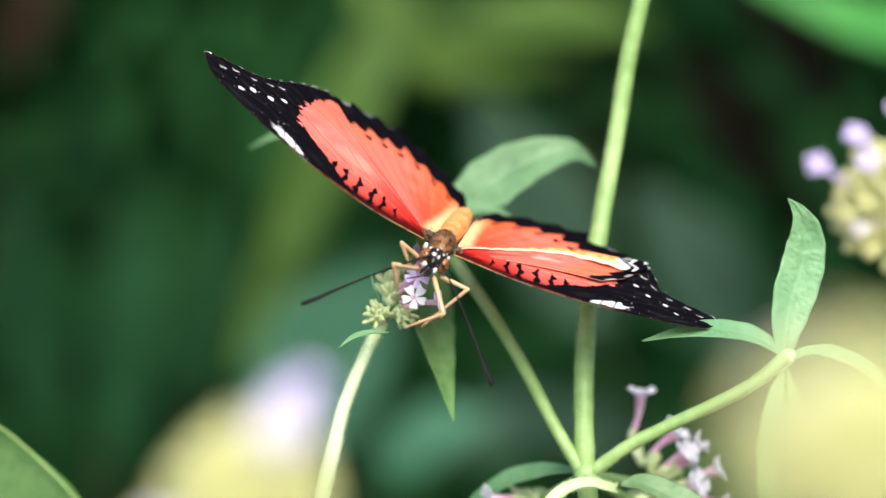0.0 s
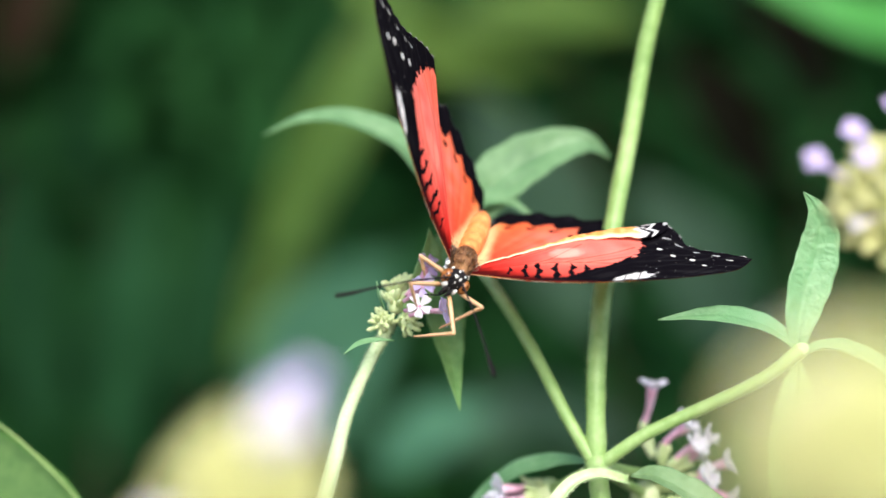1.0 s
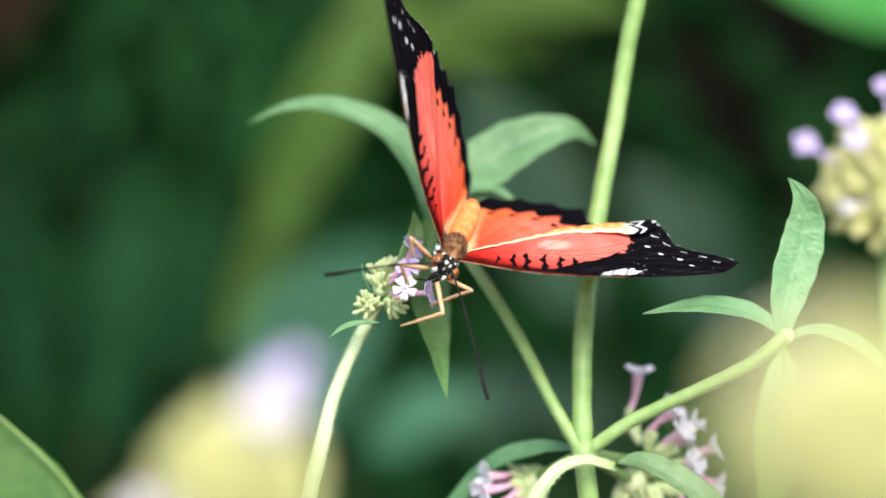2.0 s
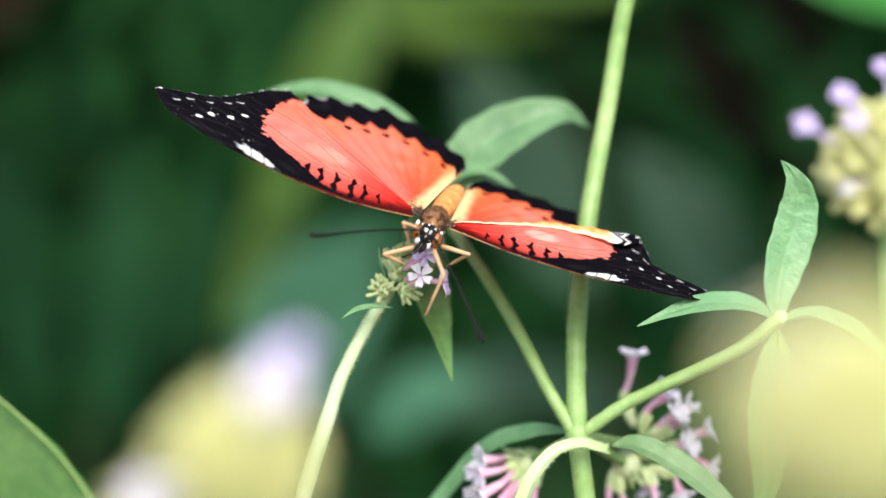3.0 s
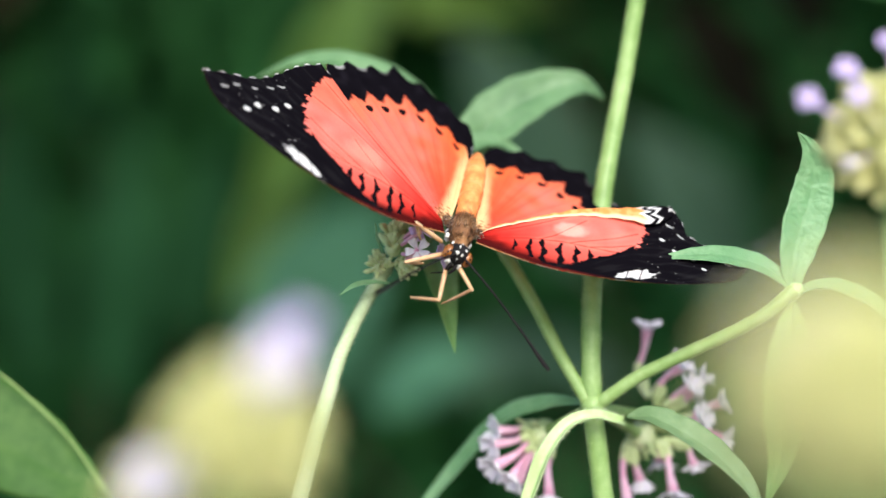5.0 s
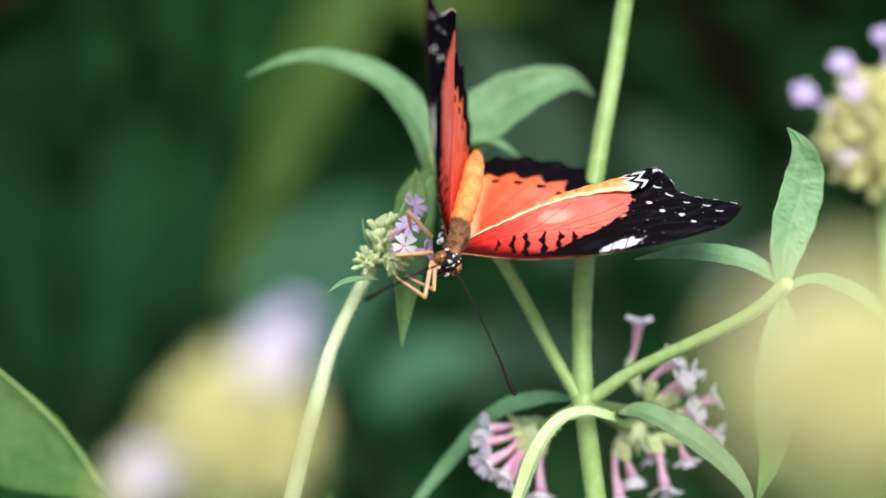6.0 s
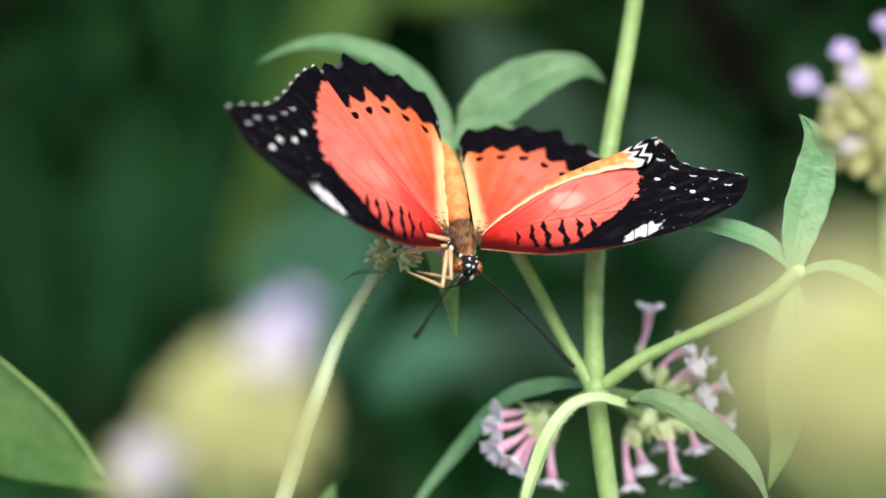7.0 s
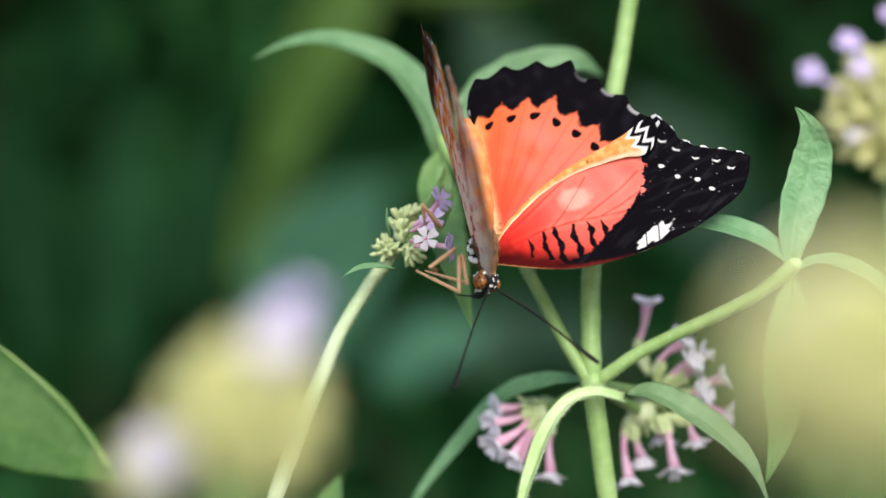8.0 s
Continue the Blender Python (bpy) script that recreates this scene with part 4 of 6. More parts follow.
    part("leaf", leaf([P(50.9, -16.7, 9), P(54.1, -15.4, 8), P(57.7, -15.7, 6), P(62.3, -18.2, 4), P(67.9, -24.6, 3), P(70.3, -32.0, 3)], 2.2, (0.2, -0.5, 0.9), cup=0.25, seed=6, veins=11), LEAF_PALE, t)
    part("leaf", leaf([P(50.8, -17.5, 9), P(49.9, -23.6, 6), P(49.1, -32.2, 5), P(48.9, -40.7, 7), P(47.0, -48.5, 9)], 3.3, (-0.2, -1, 0.3), cup=0.25, seed=7, veins=11), LEAF, t)
    part("node", core(P(50.9, -16.2, 9), (0.6, 0, 0.6), 1.25, 1.3), STEM_PALE, t)
    # leaves of the fork
    arch = [P(25.8, -36.0, 11), P(21.5, -35.0, 9), P(17.6, -36.2, 7), P(14.5, -40.1, 6), P(12.6, -44.9, 6), P(11.0, -49.7, 6), P(9.1, -58.7, 7)]
    part("leaf", leaf(arch, 1.2, (-0.6, -0.9, 0.5), cup=0.9, seed=8, veins=12, vein=0.15, crease=0.0, tooth=0.0, thick=0.5, shape=[0.55, 0.65, 0.8, 0.92, 1.0, 1.0, 0.9, 0.6, 0.1]), STEM_PALE, t, "arched pale leaf with a downy edge")
    bm = bmesh.new()
    for hand in (-1, 1):
        rim = []
        for k, p in enumerate(arch):
            d = (arch[min(k + 1, len(arch) - 1)] - arch[max(k - 1, 0)]).normalized()
            side = d.cross(Vector((-0.6, -0.9, 0.5))).normalized()
            rim.append(p + (side * hand + side.cross(d) * 0.8) * 0.0012 * (0.55, 0.75, 0.9, 1.0, 0.95, 0.75, 0.1)[k])
        add_hairs(bm, rim, [0.06, 0.06], 700, 0.5, rng)
    tagged(part("leaf_hairs", bm, DOWN, t), "fine pale down on the arched leaf", kind="stuff")
    part("leaf", leaf([P(26.5, -35.3, 12), P(30.0, -35.0, 10), P(35.7, -37.7, 8), P(41.2, -41.9, 7), P(45.0, -46.4, 7), P(47.7, -52.4, 9)], 2.5, (0.5, -0.8, 0.6), cup=0.3, seed=9, veins=10), LEAF_GREY, t)
    part("leaf", leaf([P(20.7, -33.9, 17), P(15.9, -34.4, 23), P(9.0, -37.2, 29), P(2.3, -44.7, 33), P(-4.9, -54.2, 36), P(-9.0, -62.6, 37)], 2.0, (-0.3, -0.7, 0.8), cup=0.25, seed=10), LEAF_PALE, t)
    part("node", core(P(21.6, -34.1, 14), (0, 0, 1), 2.0, 1.3), STEM, t)
    # floret clusters under the fork
    for c, axis, florets in (
        (P(15.1, -40.0, 30), (-1, -0.3, -0.2), [((945,728,3), (885,738,0)), ((948,742,2), (875,760,-2)), ((950,748,2), (882,795,-3)), ((958,758,2), (912,812,-4)), ((965,762,1), (922,830,0)), ((982,770,3), (978,852,0)), ((955,740,6), (900,752,8))]),
        (P(33.9, -37.9, 33), (0.4, -0.3, 0.3), [((1138,640,8), (1155,560,6)), ((1168,668,4), (1212,625,2)), ((1190,690,3), (1225,660,1)), ((1210,695,4), (1252,648,3)), ((1225,720,4), (1285,690,3)), ((1225,735,5), (1290,755,4)), ((1205,740,5), (1245,715,1)), ((1195,700,8), (1240,680,8))]),
        (P(30.6, -40.4, 31), (0, -0.4, -1), [((1112,775,3), (1118,862,1)), ((1130,770,3), (1142,828,3)), ((1192,770,3), (1200,846,1)), ((1230,765,4), (1240,800,4)), ((1180,765,7), (1182,800,7))]),
    ):
        hub = part("flower_head", core(c, axis, 2.4, 1.0), BUD, t)
        for a, b in florets:
            off = lambda q: P((q[0] - 799) * 0.0890, (295 - q[1]) * 0.0890, q[2] + 28)
            ra, rb = off(a), off(b)
            fl = floret(t, ra, rb, True, rng, rng.uniform(1.05, 1.3), None, TUBE_PINK, (0.44, 0.43, 0.78), rng.uniform(0.3, 0.8))
            part("calyx", tube([ra + (c - ra) * 0.55, ra + (c - ra) * 0.15, ra + (rb - ra) * 0.22], [0.7, 0.85, 0.72], 8, 4), BUD, fl, "pale green calyx")
            child("bud", BUDS[rng.randrange(4)], hub, Matrix.Translation(ra + (c - ra) * 0.5) @ frame_to(rb - c) @ Matrix.Scale(1.0, 4))
        for k in range(12):
            d = Vector(axis).normalized() + Vector((rng.uniform(-1, 1), rng.uniform(-1, 0.4), rng.uniform(-1, 1))) * 0.8
            child("bud", BUDS[rng.randrange(4)], hub, Matrix.Translation(c + d.normalized() * rng.uniform(0.0012, 0.0034)) @ frame_to(d) @ Matrix.Scale(rng.uniform(0.5, 0.8), 4))
        part("stalk", tube([P(21.6, -34.1, 14), (P(21.6, -34.1, 14) + c) / 2, c], [1.0, 0.9, 0.9], 8), STEM, t)
    return t


def build_hanging_leaf(plant):
    """The long leaf that swings under the upper left node; its pivot is the node."""
    pivot = P(-0.8, 1.9, 37)
    lf = part("leaf", leaf([Vector(p) - pivot for p in (P(-0.8, 1.9, 37), P(-2.4, -3.5, 34), P(-1.9, -10.6, 28), P(-0.3, -17.8, 21), P(1.6, -26.0, 15))], 3.6, (0.3, -1, 0.1), cup=0.3, seed=12, veins=12), LEAF, plant, "hanging pointed leaf")
    lf.matrix_parent_inverse = Matrix()
    return lf, pivot - PLANT_FOOT


def build_side_leaf(plant):
    """The slim leaf that nods at the right node; its pivot is the node."""
    pivot = P(50.8, -16.2, 9)
    lf = part("leaf", leaf([Vector(p) - pivot for p in (P(50.8, -16.2, 9), P(47.9, -13.8, 8), P(43.8, -12.3, 7), P(38.5, -11.8, 5), P(33.5, -12.4, 4), P(29.0, -13.4, 4))], 1.9, (0.1, -0.8, 0.75), cup=0.2, seed=5, veins=11), LEAF_PALE, plant, "slim pale green side leaf")
    lf.matrix_parent_inverse = Matrix()
    return lf, pivot - PLANT_FOOT


def build_stalk():
    """The flower stalk on which the butterfly feeds."""
    rng = random.Random(21)
    t = thing("verbena_flower_stalk", STALK_FOOT, "pale hairy verbena stalk with green buds and lilac florets", "flower")
    pts = [STALK_FOOT - Vector((0, 0, 0.01)), P(-30, -400, 4), P(-30, -200, 4), P(-28, -120, 4), P(-24.5, -80, 4), P(-22.0, -62, 4), P(-19.8, -47.2, 6), P(-17.7, -36.3, 5), P(-16.3, -30.5, 5), P(-14.7, -23.5, 8), P(-12.1, -16.8, 12), P(-9.8, -12.2, 14), P(-8.5, -9.8, 15)]
    rad = [2.0, 1.8, 1.7, 1.5, 1.35, 1.25, 1.2, 1.15, 1.1, 1.02, 0.95, 0.85, 0.8]
    part("stem", tube(pts, rad, 14, 10, 0.04), DOWN, t)
    bm = bmesh.new()
    add_hairs(bm, pts[6:], rad[6:], 2600, 0.45, rng)
    tagged(part("stem_hairs", bm, DOWN, t), "fine pale hairs along the stalk", kind="stuff")
    part("bract", leaf([P(-7.9, -12.4, 10), P(-10.8, -12.4, 8), P(-13.2, -13.0, 7), P(-15.2, -14.4, 6)], 0.75, (-0.2, -0.6, 1), rows=20, cols=8, seed=1), LEAF_PALE, t)
    part("bract", leaf([P(-9.4, -7.9, 10), P(-10.2, -5.8, 9), P(-10.7, -3.6, 9)], 0.35, (-0.8, -0.6, 0), rows=12, cols=6, seed=2), LEAF_PALE, t)
    part("leaf", leaf([P(-7.1, -10.1, 12), P(-4.2, -5.0, 15), P(-2.8, 0.1, 17), P(-3.1, 4.4, 17)], 2.2, (0.3, -1, 0.1), rows=24, cols=10, seed=3), LEAF, t)
    for c, axis, r, n, up in ((P(-7.9, -7.3, 14), (0.0, -0.3, 1), 2.1, 12, 1.3), (P(-9.8, -10.1, 13), (-0.3, -0.6, 0.8), 2.1, 24, 0.7), (P(-6.2, -9.6, 13), (0.8, -0.5, -0.2), 2.2, 20, 0.6), (P(-8.2, -5.6, 14), (-0.1, -0.2, 1), 1.7, 9, 1.6), (P(-7.0, -4.8, 15), (0.2, -0.2, 1), 1.5, 6, 1.6)):
        hub = part("flower_head", core(c, axis, r * 0.62), BUD, t, "tight cluster of pale green buds")
        bud_cluster(hub, c, axis, r, n, BUDS, rng, -0.7, (0.62, 0.92) if up > 1 else (0.46, 0.70), up)
    floret(t, P(-6.4, -7.9, 9), P(-4.2, -7.1, 4), True, rng, 0.82, (0.2, -1, 0.25), TUBE_PINK)
    floret(t, P(-6.6, -6.6, 10), P(-3.8, -4.2, 7), False, rng, 0.82, (0.3, -0.9, 0.6), TUBE_PINK)
    floret(t, P(-5.8, -8.7, 10), P(-0.5, -7.9, 8), False, rng, 0.88, (0.9, -0.5, 0.2), TUBE_PINK)
    floret(t, P(-6.4, -5.8, 12), P(-3.0, -1.2, 12), False, rng, 0.95, (0.6, -0.5, 0.9), TUBE_PINK)
    return t


# ---------------------------------------------------------------- blurred flowers round about
def flower_head(foot, centre, radius, axis, florets, label, group, seed, count=60, stem_mat=None, mid=None):
    rng = random.Random(seed)
    foot, centre = Vector(foot), Vector(centre)
    t = thing("lantana_flower", foot, label, "flower", group)
    part("stem", tube([foot - Vector((0, 0, 0.01)), foot.lerp(centre, 0.5) + Vector((0.004, 0.002, 0)), centre - Vector(axis).normalized() * radius / 1000 * 0.6], [1.8, 1.5, 1.2], 10), stem_mat or STEM, t)
    hub = part("flower_head", core(centre, axis, radius * 0.72), BUD_YELLOW, t, "dense head of yellow-green buds")
    bud_cluster(hub, centre, axis, radius, count, BUDS_YELLOW, rng, -0.75, (0.75, 1.1))
    for p, face, size, pale in florets:
        p = Vector(p)
        floret(t, p + (centre - p) * 0.55, p, pale, rng, size, face)
    return t


def build_flowers():
    flower_head((0.110, 0.250, 0), P(55.6, 4.6, -50), 7.6, (0.1, -0.3, 1), [
        (P(44.6, 10.2, -52), (-0.5, -1, 0.4), 0.64, False), (P(49.2, 13.6, -52), (0, -1, 0.6), 0.62, False), (P(49.6, 10.4, -57), (0, -1, 0.3), 0.58, False),
        (P(54.6, 17.0, -50), (0, -0.7, 1), 0.66, False), (P(48.6, 2.4, -57), (0, -1, 0), 0.36, True)],
        "yellow-green flower head with small lilac florets", "flower heads out of focus", 31, 90)
    flower_head((-0.020, 0.165, 0), P(-15.3, -19.6, -138), 5.0, (0.35, -0.1, 1), [
        (P(-11.8, -11.4, -138), (0.1, -0.7, 0.8), 0.75, False), (P(-10.4, -10.4, -136), (0.2, -0.6, 1), 0.65, False), (P(-12.4, -13.2, -144), (-0.1, -1, 0.3), 0.8, True), (P(-11.0, -13.4, -143), (0.2, -1, 0.3), 0.7, True)],
        "yellow-green flower head topped with lilac florets", "flower heads out of focus", 32, 60)
    flower_head((-0.030, 0.180, 0), P(-23.6, -26.0, -125), 2.8, (-0.1, -0.4, 1), [
        (P(-22.4, -23.8, -132), (-0.1, -1, 0.3), 1.05, True), (P(-21.6, -23.4, -128), (0.2, -0.8, 0.8), 0.9, True), (P(-23.9, -23.6, -128), (-0.4, -0.8, 0.6), 0.9, False)],
        "small flower head with pale bluish florets", "flower heads out of focus", 33, 24)
    flower_head((0.036, 0.122, 0), P(22.3, -11.3, -188), 4.9, (-0.1, -0.2, 1), [
        (P(18.0, -7.2, -189), (-0.5, -0.8, 0.6), 0.45, True), (P(19.8, -6.0, -190), (-0.2, -0.7, 0.8), 0.42, True), (P(22.0, -5.6, -188), (0.1, -0.7, 0.8), 0.4, True)],
        "large pale yellow flower head close to the lens", "flower heads out of focus", 34, 110)


def build_single_leaves():
    t = thing("broad_leaf_plant", (-0.085, 0.28, 0), "broad green leaf with a pale rim on its stalk", "plant")
    part("stem", tube([Vector((-0.085, 0.28, -0.01)), P(-84, -400, -20), P(-80, -35, -20), P(-79.3, -27.3, -20)], [2, 1.8, 1.4, 1.0], 8), STEM, t)
    part("leaf", leaf([P(-79.3, -27.3, -20), P(-67.1, -29.9, -20), P(-57.5, -34.1, -20), P(-49.6, -38.6, -20), P(-43.3, -42.8, -20)], 7.2, (0.2, -1, 0.5), cup=0.12, seed=3, veins=9, shape=[0.15, 0.7, 1.0, 1.05, 0.98, 0.82, 0.58, 0.3, 0.03], tooth=0.01, thick=0.4, vein=0.25, crease=0.05), LEAF_DARK, t)
    part("leaf_rim", tube([P(-67.1, -20.0, -20), P(-59.5, -24.0, -20), P(-54.2, -28.4, -20), P(-49.3, -33.6, -20), P(-45.5, -39.4, -20), P(-43.3, -42.8, -20)], [0.16, 0.2, 0.2, 0.18, 0.15, 0.1], 8), RIM, t, "pale yellowish leaf edge")
    t = thing("young_shoot", (-0.016, 0.335, 0), "short green shoot with one pointed leaf", "plant")
    part("stem", tube([Vector((-0.016, 0.335, -0.01)), P(-18, -500, 35), P(-19, -200, 36), P(-20, -100, 38), P(-20.6, -63.5, 40)], [1.5, 1.3, 1.2, 1.0, 0.8], 8), STEM, t)
    part("leaf", leaf([P(-20.6, -63.5, 40), P(-19.3, -58.9, 40), P(-17.7, -54.8, 40), P(-16.4, -51.1, 40)], 2.6, (-0.2, -1, 0.4), seed=15), LEAF, t)
    t = thing("broad_leaf_plant", (0.26, 0.78, 0), "bright green broad leaf on a thin stalk", "plant")
    part("stem", tube([Vector((0.26, 0.78, -0.01)), Vector((0.265, 0.79, 0.5)), Vector((0.245, 0.79, 0.93)), Vector((0.205, 0.77, 0.985))], [3, 2.5, 2, 1.4], 8), STEM, t)
    part("leaf", leaf([Vector((0.205, 0.77, 0.985)), Vector((0.17, 0.75, 0.978)), Vector((0.14, 0.745, 0.984)), Vector((0.107, 0.75, 0.998))], 15.0, (0.1, -0.8, 0.8), cup=0.1, seed=4, rows=30, cols=10), LEAF_FRESH, t)


# ---------------------------------------------------------------- butterfly
def poly_at(pts, x):
    """y of a polyline at x."""
    for (x0, y0), (x1, y1) in zip(pts, pts[1:]):
        if x0 <= x <= x1:
            return y0 + (y1 - y0) * (x - x0) / (x1 - x0)
    return pts[0][1] if x < pts[0][0] else pts[-1][1]


def spline2(pts, n):
    path = smooth_path([Vector((a, b, 0)) for a, b in pts], 20)
    lens = [0.0]
    for a, b in zip(path, path[1:]):
        lens.append(lens[-1] + (b - a).length)
    out, j = [], 0
    for i in range(n + 1):
        s = lens[-1] * i / n
        while j < len(lens) - 2 and lens[j + 1] < s:
            j += 1
        f = (s - lens[j]) / max(lens[j + 1] - lens[j], 1e-9)
        out.append(path[j].lerp(path[j + 1], f))
    return out


def nz(x, y, k=0.0):
    return noise.noise((x, y, k))


def blend(a, b, f):
    return tuple(p + (q - p) * f for p, q in zip(a, b))


INK, SALMON, RED, AMBER, CHALK = (0.006, 0.005, 0.007), (0.88, 0.135, 0.100), (0.60, 0.03, 0.020), (0.93, 0.47, 0.17), (0.86, 0.83, 0.80)
COSTA = [(-0.3, -0.4), (5.5, -1.5), (9.5, -1.95), (12.8, -1.8), (17.8, -0.9), (22.0, 0.4), (26.3, 2.1), (29.8, 3.9), (33.4, 6.3), (35.6, 8.0), (37.0, 9.7), (38.0, 12.3), (38.5, 14.9)]
OUTER = [(38.5, 14.9), (37.4, 15.5), (34.6, 16.3), (31.6, 16.9), (29.4, 17.8), (27.6, 18.9), (25.0, 21.2), (22.6, 23.6), (20.0, 25.7), (17.2, 27.3)]
INNER = [(17.2, 27.3), (14.9, 23.8), (12.2, 19.2), (8.4, 13.8), (4.2, 7.8), (-0.3, 2.2)]
OUTER_FOLDED = [(38.5, 14.9), (37.4, 15.5), (34.6, 16.3), (31.7, 16.8), (29.4, 17.8), (28.2, 18.6), (27.0, 20.2), (25.0, 21.4)]
INNER_FOLDED = [(25.0, 21.4), (22.6, 20.2), (19.8, 18.1), (15.3, 15.6), (10.9, 13.4), (6.5, 10.6), (2.1, 6.4), (-0.3, 2.4)]
BAND = [(0, -2.2), (7.5, -1.6), (10, -0.9), (12, -0.1), (14, 0.8), (15.6, 2.4), (17.2, 4.3), (19.0, 6.0), (20.3, 7.6), (21.6, 9.8)]
TIP = [(6.0, 19.6), (9.5, 21.7), (13.5, 22.1), (17, 20.9), (20.6, 19.2), (24.0, 16.4), (27.6, 12.0)]
BARS = [(5.2, 0.5, 3.2, 0.26), (7.6, -0.1, 4.1, 0.38), (9.7, -0.6, 4.7, 0.44), (12.1, 0.0, 5.0, 0.46), (14.4, 0.5, 5.3, 0.40), (16.2, 1.6, 5.4, 0.36)]
ROW_A = [(25.1, 13.3), (27.3, 11.6), (30.2, 11.1), (32.1, 9.5)]
ROW_B = [(25.6, 17.4), (27.6, 16.2), (30.3, 14.8), (33.3, 14.2), (35.4, 12.9)]
VEINS_F = [[(0.8, 1.4), (3.2, 2.7), (6.4, 4.1), (11.4, 5.3), (15.2, 5.8), (18.6, 6.4), (22, 7.6)], [(8.2, 4.6), (10.0, 6.6), (12.2, 9.8), (13.6, 12.0)], [(12.6, 5.6), (15.4, 7.6), (18.6, 10.0), (21.4, 12.6)], [(15.6, 6.0), (18.4, 7.4), (21.6, 9.6)], [(1.6, 5.0), (8, 12), (13, 18.2), (17, 23)], [(1.4, 4.0), (8, 9.8), (14, 14.6), (20, 18)]]


def ray_dist(x, y, ex, ey):
    """Distance from the line from the wing's root to (ex, ey)."""
    l = math.hypot(ex, ey)
    return abs(x * ey - y * ex) / l, (x * ex + y * ey) / l / l


def seg_dist(x, y, a, b):
    dx, dy = b[0] - a[0], b[1] - a[1]
    f = min(max(((x - a[0]) * dx + (y - a[1]) * dy) / (dx * dx + dy * dy), 0), 1)
    return math.hypot(x - a[0] - f * dx, y - a[1] - f * dy)


def fore_colour(x, y, edge, side, along):
    """Pattern and painted gloss of the upper forewing at x out and y back from the root, in millimetres."""
    j = 0.45 * nz(x * 0.9, y * 0.9, side) + 0.35 * nz(x * 2.6, y * 2.6, 4 + side)
    c = blend(RED, SALMON, step(-0.6, 4.5, y) * 0.6 + 0.4 * step(3, 12, x))
    # paler pink middle, with the wing's gloss painted into the colour
    c = blend(c, (0.94, 0.255, 0.205), 0.85 * step(3, 10, y) * step(4, 14, x) * (0.6 + 0.6 * nz(x * 0.35, y * 0.35, 9)))
    c = blend(c, (0.92, 0.16, 0.07), 0.5 * step(13, 20, y))
    if side > 0:
        q = math.hypot((x - 11.9) / 2.9, (y - 8.9) / 2.1) + 0.18 * nz(x, y, 2)
        c = blend((0.94, 0.40, 0.32), c, step(0.55, 1.05, q))
    else:
        # the left wing has only a mild pale gloss, painted in
        q = math.hypot((x - 11.9) / 4.5, (y - 9.5) / 3.0) + 0.25 * nz(x * 0.5, y * 0.5, 2)
        c = blend((0.94, 0.28, 0.21), c, step(0.4, 1.1, q))
    for line in VEINS_F if x < 22.5 else ():
        d = min(seg_dist(x, y, a, b) for a, b in zip(line, line[1:]))
        c = blend((0.40, 0.03, 0.015), c, 0.42 + 0.58 * step(0.03, 0.17, d + 0.05 * nz(x * 1.5, y * 1.5, 31)))
        # pale streak beside each vein, painted in as gloss
        c = blend((0.97, 0.30, 0.20), c, 1 - 0.22 * step(0.15, 0.3, d) * (1 - step(0.35, 1.1, d)))
    if x < 3.2 and y < 6:
        c = blend((0.10, 0.045, 0.03), c, step(0.1, 0.95, math.hypot(x, y - 1.2) / 3.4 + 0.55 * nz(x * 4, y * 4, 6)))
    band = poly_at(BAND, x) + j - y
    tip = x - poly_at(TIP, y) - j * 1.9 - 0.7 * nz(0.2, y * 1.6, 8) - 0.55 * abs(math.sin(y * 1.5 + 0.5)) - 0.5 * nz(x * 0.7, y * 3.2, 35)
    ink = step(-0.12, 0.12, band) if x < 21.6 else 0
    if y > 5.5:
        ink = max(ink, step(-0.15, 0.15, tip))
    elif x > 19.5:
        ink = 1.0
    for bx, y0, y1, w in BARS:
        if y0 - 0.3 < y < y1:
            d = abs(x - bx + 0.20 * (y - y0) - 0.20 * math.sin((y - y0) * 1.7 + bx) - 0.15 * nz(x * 2, y * 2, bx)) - w * (0.85 + 0.25 * math.sin((y - y0) * 3 + bx * 2)) * (1.1 - 0.75 * step(0.75, 1.0, (y - y0) / (y1 - y0)))
            ink = max(ink, 1 - step(-0.08, 0.10, d))
    costa = y - poly_at(COSTA, x)
    out = step(9, 21, x)
    ink *= 1 - (1 - out) * (1 - step(0.25, 0.9 - 0.5 * out, costa + 0.2 * nz(x, 0, 1)))
    c = blend((0.66, 0.030, 0.022), c, 0.15 + 0.85 * step(3, 12, math.hypot(x, y * 0.8) + 1.6 * nz(x * 0.5, y * 0.5, 63)))
    c = blend((0.34, 0.014, 0.010), c, step(0.5, 5.5, math.hypot(x, y * 0.9) + 1.2 * nz(x * 0.9, y * 0.9, 62)))
    c = blend(c, (0.20, 0.02, 0.03), 0.75 * step(-1.6, -0.2, tip) * step(-0.3, 0.3, nz(x * 1.3, y * 1.3, 64)) * (1 - step(5.5, 9, y)) * step(12, 16, x))
    c = blend((0.075, 0.007, 0.007), c, 1 - (1 - 0.3 * out) * (1 - step(0.9, 3.6, costa + 0.5 * nz(x * 0.8, y * 0.8, 61))))
    if costa < 0.3:
        c = blend((0.48, 0.21, 0.08), c, max(step(0.04, 0.16, costa + 0.1 * nz(x * 2, 0, 3)), 0.9 * step(3, 9, x)))
        ink *= step(0.04, 0.14, costa) + (1 - step(0.04, 0.14, costa)) * step(9, 15, x)
    # faint grey gloss along the wing rays, painted into the black tip
    ray = math.atan2(y + 2.5, x + 1)
